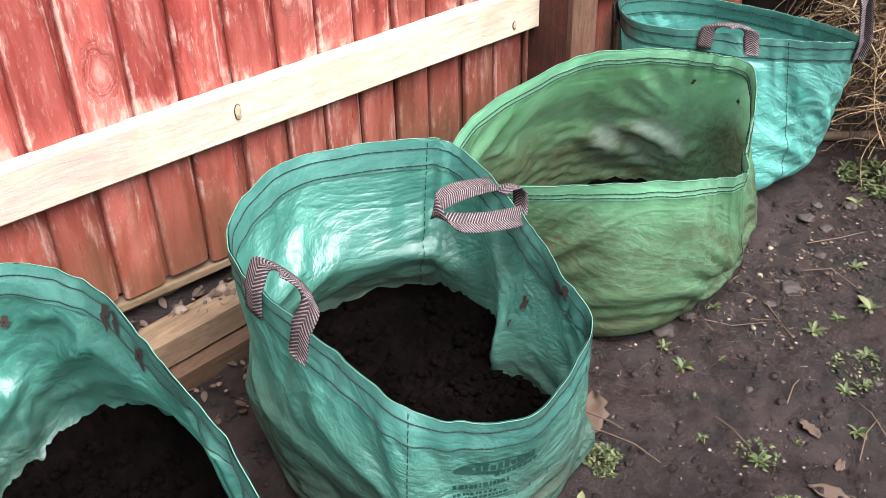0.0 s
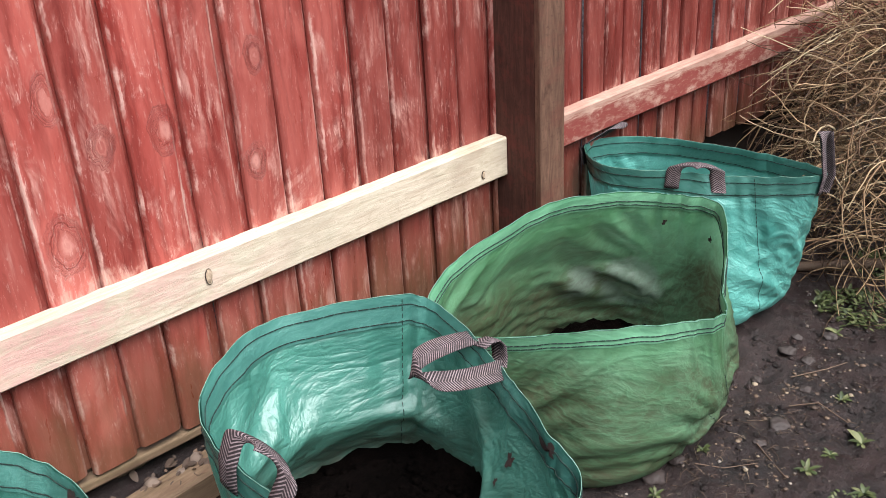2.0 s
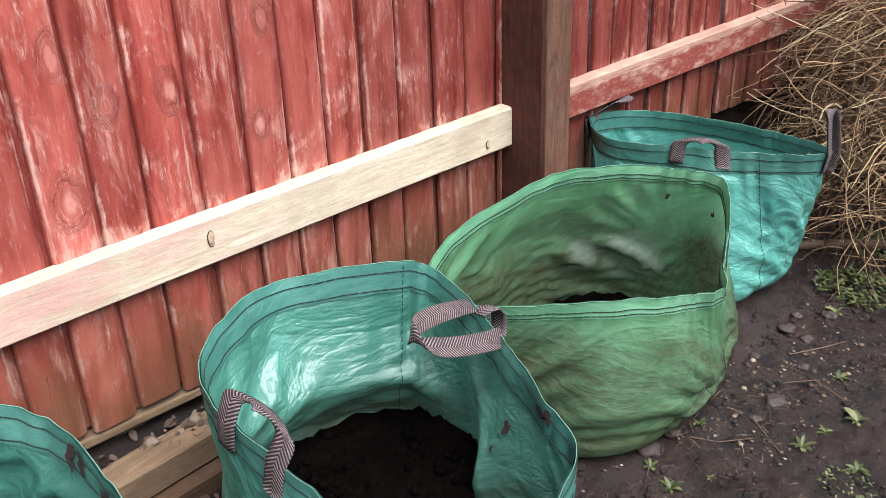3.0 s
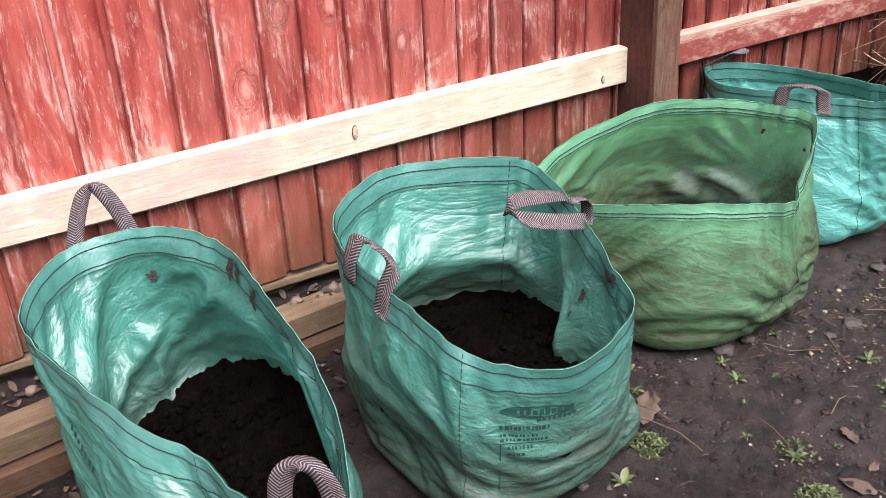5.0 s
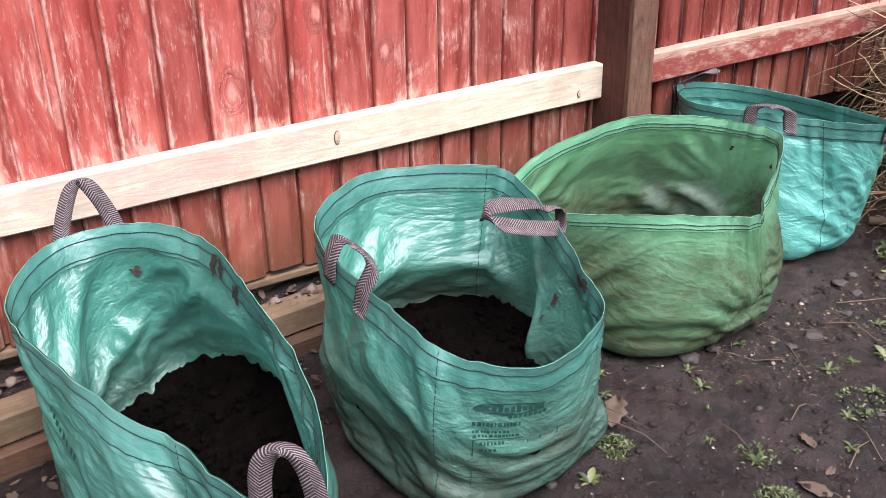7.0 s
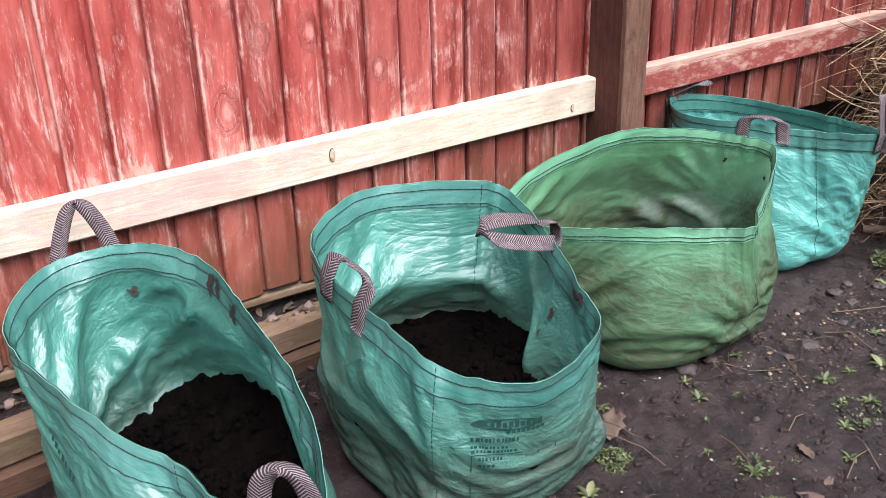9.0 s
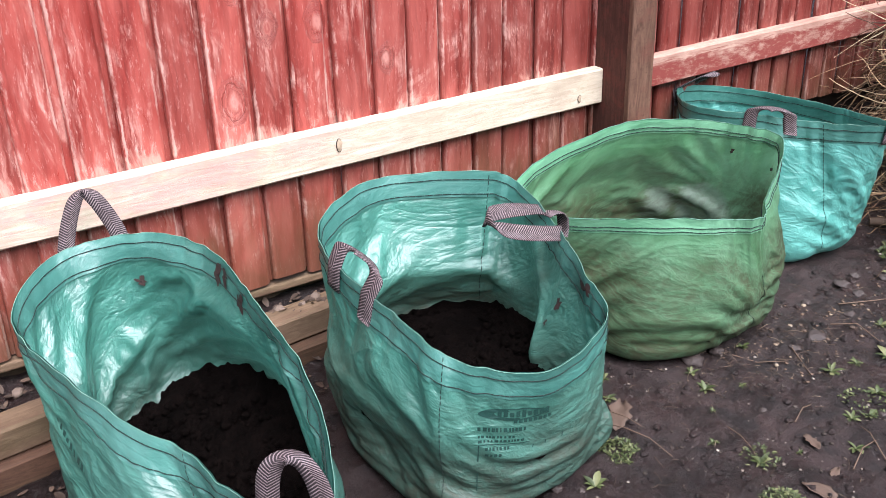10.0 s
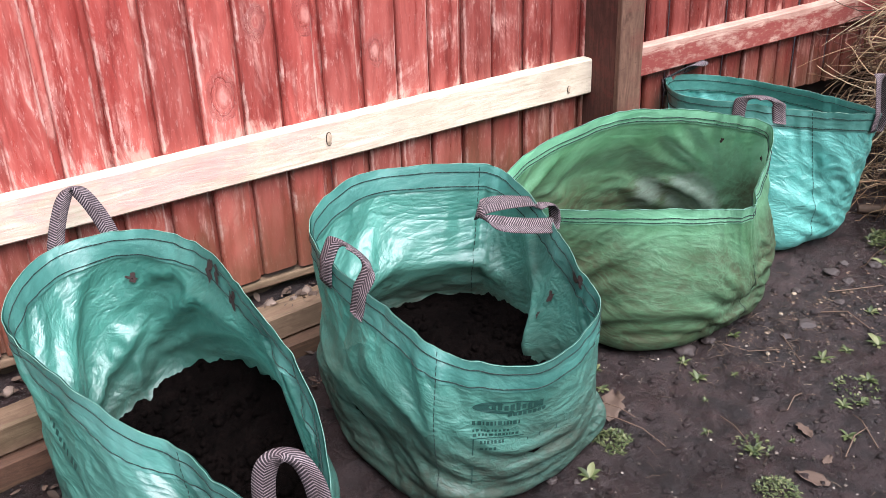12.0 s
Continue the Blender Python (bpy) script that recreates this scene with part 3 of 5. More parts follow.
bank_x = np.linspace(-1.2, 1.2, 300)
bank_lines = [[(x, 1.462 + 0.1157 * (x - 0.16) + f * (0.138 - 0.1157 * (x - 0.16))) for x in bank_x] for f in np.linspace(0, 1, 16)]
bv = [(x, y, bank_height(x, y) if row else 0.0) for row, line in enumerate(bank_lines) for x, y in line]
bf = [(j * 300 + i, j * 300 + i + 1, (j + 1) * 300 + i + 1, (j + 1) * 300 + i) for j in range(15) for i in range(299)]
tagged(from_arrays("soil_bank", bv, bf, M_GROUND), "brown soil banked between timber and fence", "soil", kind="structure")


def lying_timber(name, length, wide, tall, m, mat, label):
    """A sawn baulk, sagging and worn a little along its length."""
    bm = bmesh.new()
    ring, n = [], 24
    c = 0.006
    prof = [(-wide / 2, c), (-wide / 2 + c, 0), (wide / 2 - c, 0), (wide / 2, c), (wide / 2, tall - c), (wide / 2 - c, tall), (-wide / 2 + c, tall), (-wide / 2, tall - c)]
    for k in range(n + 1):
        x = length * (k / n - 0.5)
        w = 0.004 * noise.noise((x * 3.0, tall * 40, 2.0))
        ring.append([bm.verts.new((x, y + w + 0.002 * noise.noise((x * 11, y * 30, z * 30)), z + 0.5 * w)) for y, z in prof])
    for a, b in zip(ring, ring[1:]):
        for i in range(8):
            j = (i + 1) % 8
            bm.faces.new((a[i], a[j], b[j], b[i]))
    bm.faces.new(ring[0])
    bm.faces.new(ring[-1][::-1])
    ob = part(name, bm, mat)
    ob.matrix_world = m
    return tagged(ob, label, "timber", "timbers by the fence")


lying_timber("timber_baulk", 1.62, 0.075, 0.070, pose(0.16, 1.462, 0.060, 0, 0, 6.6), M_SLEEPER, "weathered brown timber baulk lying along the fence")
lying_timber("timber_baulk", 1.70, 0.090, 0.066, pose(0.12, 1.440, -0.008, 0, 0, 6.2), M_SLEEPER_DARK, "dark brown timber lying on soil under another")


# ---- sacks ----
def periodic(values, u):
    """Smooth closed curve through evenly numbered values, at u in 0..1."""
    n = len(values)
    f = (u % 1.0) * n
    i = int(f)
    t = f - i
    p0, p1, p2, p3 = (values[(i + k - 1) % n] for k in range(4))
    return p1 + 0.5 * t * (p2 - p0 + t * (2 * p0 - 5 * p1 + 4 * p2 - p3 + t * (3 * (p1 - p2) + p3 - p0)))


class Sack:
    """A soft sack: an uneven rim over a round foot, with a slack wall that bulges and folds between them."""

    def __init__(self, centre, rim, foot, radii, bulge, folds, seed, sag=1.0, dents=(), floor=0.0, hem=(0.016, 0.046), ridges=(), slack=0.028, crisp=0.007, calm=None):
        self.pts = [Vector((centre[0] + r * math.cos(radians(a)), centre[1] + r * math.sin(radians(a)), z)) for a, r, z in rim]
        self.foot, self.radii, self.bulge, self.folds, self.seed = Vector((*foot, 0.0)), radii, bulge, folds, seed
        self.mid = sum(self.pts, Vector()) / len(self.pts)
        self.sag, self.dents, self.floor, self.hem, self.ridges, self.slack, self.crisp, self.calm = sag, dents, floor, hem, ridges, slack, crisp, calm
        self.drape()

    def rim(self, u):
        p = periodic(self.pts, u)
        w = 0.004 * noise.noise((u * 60, self.seed, 0.0))
        return p + Vector((w, w, 0.5 * w))

    def shape(self, u, h):
        """The wall before it settles, at u round the rim and h of its height (0 foot, 1 rim)."""
        top = self.rim(u)
        a = math.atan2(top.y - self.mid.y, top.x - self.mid.x)
        r = self.radii
        k = (abs(math.cos(a)) ** 3.0 + abs(math.sin(a)) ** 3.0) ** (-1 / 3.0)
        low = self.foot + Vector((r[0] * k * math.cos(a), r[1] * k * math.sin(a), 0.0))
        outward = Vector((math.cos(a), math.sin(a), 0))
        p = low.lerp(top, h ** 1.15)
        p.z = 0.004 + top.z * h
        tuck = -0.045 * max(0.0, 1 - h / 0.16) ** 2
        belly = self.bulge * math.sin(math.pi * min(1.0, h * 1.05) ** 0.75) if h < 0.95 else 0.0
        slack = math.sin(math.pi * h) ** 0.8 if 0 < h < 1 else 0.0
        cx, cy, sd = math.cos(a) * 2.0, math.sin(a) * 2.0, self.seed
        f = noise.noise((cx, cy, h * 2.2 + sd)) * 0.012
        for du, dh, wu, wh, depth in self.dents:
            x = ((u - du + 0.5) % 1.0 - 0.5) / wu
            f += depth / max(0.25, slack * self.folds) * math.exp(-x * x - ((h - dh) / wh) ** 2)
        # long creases from one place on the wall to another
        for u0, h0, u1, h1, wide, high in self.ridges:
            x, y = ((u - u0 + 0.5) % 1.0 - 0.5) * 1.9, (h - h0) * 0.42
            dx, dy = (u1 - u0) * 1.9, (h1 - h0) * 0.42
            t = min(1.0, max(0.0, (x * dx + y * dy) / (dx * dx + dy * dy)))
            d = math.hypot(x - t * dx, y - t * dy) / wide
            f += high / max(0.3, slack * self.folds) * math.exp(-d * d / (0.35 + d)) * (0.4 + 0.6 * math.sin(math.pi * (0.1 + 0.8 * t)))
        edge = 0.0035 * noise.noise((u * 45, h * 4, sd))
        return p + outward * (tuck + belly + slack * f * self.folds + edge * h)

    def drape(self):
        """Let the slack sheet buckle into folds between its rim and its foot, coarse folds first and then fine ones."""
        rng = np.random.RandomState(int(self.seed * 10))
        nu, nh = 96, 30
        wall = np.array([[self.shape(i / nu, j / nh) for i in range(nu)] for j in range(nh + 1)])
        wall = self.relax(wall, rng, 0.0030, self.slack, 150, 0.16, 0.020, 0.00022 * self.sag)
        wall = finer(finer(wall, 0), 1)
        if self.crisp > 0:
            wall = self.relax(wall, rng, 0.0012, self.crisp, 45, 0.30, 0.045, 0.0)
        self.grid = wall
        along_u = np.roll(wall, -1, 1) - np.roll(wall, 1, 1)
        up = np.gradient(wall, axis=0)
        n = np.cross(along_u, up)
        self.normals = n / np.maximum(np.linalg.norm(n, axis=2, keepdims=True), 1e-9)

    def relax(self, wall, rng, jolt, slack, rounds, bend, attach, drop):
        rows, nu = wall.shape[:2]
        first = wall.copy()
        high = np.linspace(0, 1, rows)[:, None]
        loose = np.array([[noise.noise((4.2 * math.cos(2 * math.pi * i / nu), 4.2 * math.sin(2 * math.pi * i / nu), 5.0 * j / rows + self.seed)) for i in range(nu)] for j in range(rows)])
        loose = slack * np.clip(0.9 + 1.5 * loose, 0.15, 2.2) * np.clip((0.985 - high) / 0.10, 0.0, 1.0)
        if self.calm is not None:
            loose *= 1 - 0.9 * np.exp(-(((np.arange(nu) / nu - self.calm + 0.5) % 1.0 - 0.5) / 0.09) ** 2)
        low = 1.0 + 1.1 * self.sag * np.clip(1 - high / 0.55, 0, 1)
        level = np.linalg.norm(np.roll(wall, -1, 1) - wall, axis=2) * (1 + 0.12 * loose)
        rise = np.linalg.norm(wall[1:] - wall[:-1], axis=2) * (1 + (loose * low)[1:])
        slant = np.sqrt(level[1:] ** 2 + rise ** 2)
        skew = 0.6 * loose[1:]
        keep = np.where(high > 0.90, 0.5, attach)[..., None]
        wall = wall + rng.normal(0, jolt, wall.shape) * np.clip((0.97 - high) * 12, 0, 1)[..., None]
        i, j = np.arange(nu), np.arange(rows)
        links = []
        for k in (0, 1):
            e = i[k::2]
            links.append((np.ix_(j, e), np.ix_(j, (e + 1) % nu), level[:, e], 1.0, False))
            e = j[k:-1:2]
            links.append((np.ix_(e, i), np.ix_(e + 1, i), rise[e], 1.0, False))
            for step in (1, -1):
                links.append((np.ix_(e, i), np.ix_(e + 1, (i + step) % nu), (slant * (1 + step * skew))[e], 0.35, False))
            e = i[(i % 8) // 4 == k]
            chord = np.linalg.norm(np.roll(first, -4, 1) - first, axis=2)
            links.append((np.ix_(j, e), np.ix_(j, (e + 4) % nu), np.minimum(3.85 * level, 1.01 * chord)[:, e], 2.5 * bend, True))
            e = j[:-2][(j[:-2] % 4) // 2 == k]
            links.append((np.ix_(e, i), np.ix_(e + 2, i), 1.94 * rise[e], bend, True))
        for _ in range(rounds):
            wall[..., 2] -= drop
            wall += keep * (first - wall)
            for a, b, rest, stiff, push_only in links:
                d = wall[b] - wall[a]
                n = np.linalg.norm(d, axis=2)
                c = 0.5 * stiff * (n - rest) / np.maximum(n, 1e-6)
                if push_only:
                    c = np.minimum(c, 0.0)
                d *= c[..., None]
                wall[a] += d
                wall[b] -= d
            wall[0] = first[0]
            wall[-1] = first[-1]
            wall[1:, :, 2] = np.maximum(wall[1:, :, 2], 0.006)
        return wall

    def at(self, u, h, out=0.0):
        """The settled wall at u round the rim and h of its height, pushed outwards by out."""
        rows, nu = self.grid.shape[:2]
        x, y = (u % 1.0) * nu, min(max(h, 0.0), 1.0) * (rows - 1)
        i, j = int(x) % nu, min(int(y), rows - 2)
        fx, fy, k = x - int(x), y - j, (i + 1) % nu
        w = ((1 - fx) * (1 - fy), fx * (1 - fy), (1 - fx) * fy, fx * fy)
        g, n = self.grid, self.normals
        p = w[0] * g[j, i] + w[1] * g[j, k] + w[2] * g[j + 1, i] + w[3] * g[j + 1, k]
        if out:
            p = p + out * (w[0] * n[j, i] + w[1] * n[j, k] + w[2] * n[j + 1, i] + w[3] * n[j + 1, k])
        return Vector(p)

    def height_at(self, u, z):
        """How far up the wall lies z metres above the ground, at u."""
        rows, nu = self.grid.shape[:2]
        column = self.grid[:, int((u % 1.0) * nu) % nu, 2]
        over = np.nonzero(column > z)[0]
        return (over[0] if len(over) else rows - 1) / (rows - 1)


def sheet_place(u, h):
    """A place on the sheet as it was before it was crumpled, twisted a little so that its streaks slant."""
    a = 2 * math.pi * u + 0.9 * h
    return (0.3 * math.cos(a), 0.3 * math.sin(a), 0.45 * h)


def lay_sheet(ob, places):
    layer = ob.data.attributes.new("sheet", "FLOAT_VECTOR", "POINT")
    layer.data.foreach_set("vector", [c for p in places for c in p])


def finer(wall, passes):
    """The grid with twice the rows and columns, on a smooth curve through the old points."""
    right, left, far = np.roll(wall, -1, 1), np.roll(wall, 1, 1), np.roll(wall, -2, 1)
    between = (9 * (wall + right) - left - far) / 16
    wide = np.stack([wall, between], 2).reshape(wall.shape[0], -1, 3)
    if passes == 1:
        return wide
    pad = np.concatenate([2 * wide[:1] - wide[1:2], wide, 2 * wide[-1:] - wide[-2:-1]])
    mid = (9 * (pad[1:-2] + pad[2:-1]) - pad[:-3] - pad[3:]) / 16
    tall = np.empty((2 * wide.shape[0] - 1, wide.shape[1], 3))
    tall[::2], tall[1::2] = wide, mid
    return tall


def sack_body(sk, mat, name="body"):
    nh, nu = sk.grid.shape[0] - 1, sk.grid.shape[1]
    vs, fs = [Vector(p) for row in sk.grid for p in row], []
    for j in range(nh):
        for i in range(nu):
            k = (i + 1) % nu
            fs.append((j * nu + i, j * nu + k, (j + 1) * nu + k, (j + 1) * nu + i))
    # crumpled floor of the sack
    base = len(vs)
    rings = 10
    for r in range(1, rings + 1):
        f = 1 - r / (rings + 0.001)
        for i in range(nu):
            p = vs[i].lerp(Vector((sk.foot.x, sk.foot.y, 0.004)), 1 - f)
            heap = (abs(noise.noise((p.x * 9, p.y * 9, sk.seed))) * 1.2 + 0.5 * noise.noise((p.x * 4, p.y * 4, sk.seed)) + 0.35)
            p.z = 0.008 + sk.floor * max(0.0, heap) * min(1.0, (1 - f) * 3)
            vs.append(p)
    for r in range(rings):
        a = base + (r - 1) * nu if r else 0
        b = base + r * nu
        for i in range(nu):
            k = (i + 1) % nu
            fs.append((a + k, a + i, b + i, b + k))
    ob = from_arrays(name, vs, fs, mat)
    wall = [sheet_place(i / nu, j / nh) for j in range(nh + 1) for i in range(nu)]
    lay_sheet(ob, wall + [tuple(v) for v in vs[len(wall):]])
    return ob


def along(sk, u0, u1, h, out, n):
    return [sk.at(u0 + (u1 - u0) * i / n, h, out) for i in range(n + 1)]


def hem_height(sk, u, drop):
    return 1 - drop / max(0.2, sk.rim(u).z)


def stitches(sk, parent):
    """Two rows of dark stitches round the hem, on both faces."""
    pieces = []
    for drop in sk.hem:
        for side in (0.0026, -0.0050):
            n = 190
            for i in range(n):
                u0, u1 = i / n, (i + 0.93) / n
                um = 0.5 * (u0 + u1)
                wob = 0.0010 * noise.noise((um * 30, drop * 90, sk.seed))
                pts = [sk.at(u, hem_height(sk, u, drop + wob), side) for u in (u0, um, u1)]
                pieces.append(tube_arrays(pts, [0.0009, 0.0011, 0.0009], 4))
    vs, fs = join_arrays(pieces)
    ob = from_arrays("hem_stitching", vs, fs, M_THREAD, parent, "two dark rows of hem stitching")
    ob["kind"] = "stuff"


def hem(sk, parent, mat):
    """The doubled band folded over the top of the wall, outside and in."""
    nu, rows = 384, (1.0, 0.75, 0.5, 0.25, 0.0)
    depth = sk.hem[1] + 0.006
    vs, fs, places = [], [], []
    for side in (0.0013, -0.0035):
        o = len(vs)
        for r in rows:
            for i in range(nu):
                u = i / nu
                vs.append(sk.at(u, hem_height(sk, u, depth * (1 - r)) - 0.0005, side))
                places.append(sheet_place(u, hem_height(sk, u, depth * (1 - r))))
        for j in range(len(rows) - 1):
            for i in range(nu):
                k = (i + 1) % nu
                fs.append((o + j * nu + i, o + j * nu + k, o + (j + 1) * nu + k, o + (j + 1) * nu + i))
    ob = from_arrays("hem", vs, fs, mat, parent, "doubled hem band round the opening")
    lay_sheet(ob, places)
    return ob


def cut_edge(sk, parent):
    pts = [sk.at(i / 260, 1.0) + Vector((0, 0, 0.0005)) for i in range(261)]
    vs, fs = tube_arrays(pts, [0.0007 + 0.0005 * abs(noise.noise((k * 0.21, sk.seed, 0.0))) for k in range(len(pts))], 5)
    from_arrays("rim_edge", vs, fs, M_RIM, parent, "pale frayed cut edge of the rim")


def seam(sk, parent, u, h0=0.12, h1=0.995, both=True):
    pieces = []
    n = 34
    for side in (0.0018, -0.0042) if both else (0.0018,):
        for i in range(n):
            a, b = h0 + (h1 - h0) * i / n, h0 + (h1 - h0) * (i + 0.66) / n
            pieces.append(tube_arrays([sk.at(u, a, side), sk.at(u, b, side)], [0.0008, 0.0008], 4))
    vs, fs = join_arrays(pieces)
    from_arrays("side_seam", vs, fs, M_THREAD, parent, "dashed vertical seam")


def ribbon(name, centres, across, width, parent, label=""):
    """A strap of webbing along centres, its width turned as across says; thin, with both faces."""
    vs, fs, uvs = [], [], []
    n = len(centres)
    run = 0.0
    for i in range(n):
        c, w = centres[i], across[i].normalized()
        d = (centres[min(i + 1, n - 1)] - centres[max(i - 1, 0)]).normalized()
        nrm = w.cross(d).normalized()
        if i:
            run += (centres[i] - centres[i - 1]).length
        cup = 0.0012
        for k, (f, lift) in enumerate(((-0.5, 0.0), (-0.25, cup), (0.0, cup * 1.3), (0.25, cup), (0.5, 0.0))):
            for s in (0.0009, -0.0009):
                vs.append(c + w * (f * width) + nrm * (lift + s))
                uvs.append((f + 0.5, run / width))
    for i in range(n - 1):
        a, b = i * 10, (i + 1) * 10
        for k in range(4):
            fs.append((a + 2 * k, a + 2 * k + 2, b + 2 * k + 2, b + 2 * k))
            fs.append((a + 2 * k + 3, a + 2 * k + 1, b + 2 * k + 1, b + 2 * k + 3))
        fs.append((a + 1, a, b, b + 1))
        fs.append((a + 8, a + 9, b + 9, b + 8))
    for a in (0, (n - 1) * 10):
        for k in range(4):
            fs.append((a + 2 * k, a + 2 * k + 1, a + 2 * k + 3, a + 2 * k + 2))
    return from_arrays(name, vs, fs, M_WEB, parent, label, True, uvs)


def handle(sk, parent, u0, u1, up, reach, width=0.036, sewn=0.05, side=0.004, twist=1.0, square=0.5, roll=0.0, pinch=0.0):
    """A carrying loop sewn to the hem at u0 and u1, standing or flopped along up."""
    up = Vector(up).normalized()
    a0, a1 = sk.at(u0, hem_height(sk, u0, sewn), side), sk.at(u1, hem_height(sk, u1, sewn), side)
    b0, b1 = sk.at(u0, 0.995, side * 1.2), sk.at(u1, 0.995, side * 1.2)
    tangent = (b1 - b0).normalized()
    normal = tangent.cross(up).normalized()
    pts, wid = [], []
    for k in range(5):
        pts.append(a0.lerp(b0, k / 4)), wid.append(tangent)
    n = 26
    span = (b1 - b0)
    for k in range(1, n):
        f = k / n
        ang = math.pi * f
        lift = math.sin(ang) ** square
        shift = 0.5 - 0.5 * math.cos(ang) * (1.0 - pinch * lift)
        pts.append(b0 + span * shift + up * reach * lift)
        g = min(1.0, max(0.0, (f - 0.22) / 0.56))
        ease = g * g * (3 - 2 * g)
        turn = math.pi * ease * twist + roll * min(1.0, 6 * f)
        wid.append(tangent * math.cos(turn) + normal * math.sin(turn))
    end = wid[-1]
    for k in range(5):
        pts.append(b1.lerp(a1, k / 4)), wid.append(end)
    return ribbon("handle", pts, wid, width, parent, "brown and white herringbone webbing handle")


def print_bar(sk, u0, u1, h0, h1, out=0.0012, n=8):
    """A printed bar lying on the wall."""
    vs, fs = [], []
    for i in range(n + 1):
        u = u0 + (u1 - u0) * i / n
        vs.append(sk.at(u, h0, out))
        vs.append(sk.at(u, h1, out))
    for i in range(n):
        fs.append((2 * i, 2 * i + 2, 2 * i + 3, 2 * i + 1))
    return vs, fs


def blot(sk, u, h, du, dh, seed, out, parent, label="dried dark mud splash", mat=None, name="mud_splash"):
    """An irregular patch of mud stuck to the wall."""
    n = 22
    rings = 7
    vs = [sk.at(u, h, out)]
    fs = [(0, 1 + k, 1 + (k + 1) % n) for k in range(n)]
    for j in range(1, rings + 1):
        for k in range(n):
            w = 2 * math.pi * k / n
            r = (0.65 + 0.9 * noise.noise((math.cos(w) * 1.5, math.sin(w) * 1.5, seed)) + 0.12 * noise.noise((math.cos(w) * 7, math.sin(w) * 7, seed))) * j / rings
            vs.append(sk.at(u + du * r * math.cos(w), min(0.995, h + dh * r * math.sin(w)), out))
    for j in range(rings - 1):
        for k in range(n):
            q = (k + 1) % n
            fs.append((1 + j * n + k, 1 + j * n + q, 1 + (j + 1) * n + q, 1 + (j + 1) * n + k))
    from_arrays(name, vs, fs, mat or M_STAIN, parent, label)


def filling(sk, level, name, label, lumps=0.013, tilt=(0.0, 0.0)):
    """Loose fill inside the sack, up to a level."""
    nu, nr = 200, 70
    edge = []
    for i in range(nu):
        u = i / nu
        e = sk.at(u, sk.height_at(u, level), -0.006)
        z = min(0.21, level + tilt[0] * (e.x - sk.mid.x) + tilt[1] * (e.y - sk.mid.y))
        edge.append(sk.at(u, sk.height_at(u, z), -0.004))
    mid = sum(edge, Vector()) / nu
    vs = [Vector((mid.x, mid.y, level))]
    fs = []
    for r in range(1, nr + 1):
        f = (r / nr) ** 0.8
        for e in edge:
            p = mid.lerp(e, f)
            z = min(0.21, level + tilt[0] * (p.x - sk.mid.x) + tilt[1] * (p.y - sk.mid.y))
            z += lumps * (noise.noise((p.x * 14, p.y * 14, sk.seed)) + 0.8 * noise.noise((p.x * 38, p.y * 38, sk.seed)) + 0.9 * noise.noise((p.x * 85, p.y * 85, sk.seed)))
            vs.append(Vector((p.x, p.y, z)))
    for i in range(nu):
        fs.append((0, 1 + i, 1 + (i + 1) % nu))
    for r in range(nr - 1):
        for i in range(nu):
            k = (i + 1) % nu
            a, b = 1 + r * nu, 1 + (r + 1) * nu
            fs.append((a + i, b + i, b + k, a + k))
    # skirt below the surface down to the foot
    a = 1 + (nr - 1) * nu
    b = len(vs)
    for e in edge:
        q = mid.lerp(e, 0.35)
        vs.append(Vector((q.x, q.y, 0.012)))
    for i in range(nu):
        k = (i + 1) % nu
        fs.append((a + i, b + i, b + k, a + k))
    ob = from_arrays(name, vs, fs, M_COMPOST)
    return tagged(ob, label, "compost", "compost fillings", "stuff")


def sack(sk, mat, hem_mat, label, group="green sacks"):
    ob = empty("garden_sack", (sk.foot.x, sk.foot.y, 0.0), label, "garden sack", group)
    body = sack_body(sk, mat)
    body.parent = ob
    band = hem(sk, ob, hem_mat)
    stitches(sk, band)
    cut_edge(sk, band)
    return ob


def settle(ob):
    """Parts were made in world coordinates: keep them where they are under their thing."""
    inv = ob.matrix_basis.inverted()
    for c in ob.children:
        c.matrix_parent_inverse = inv


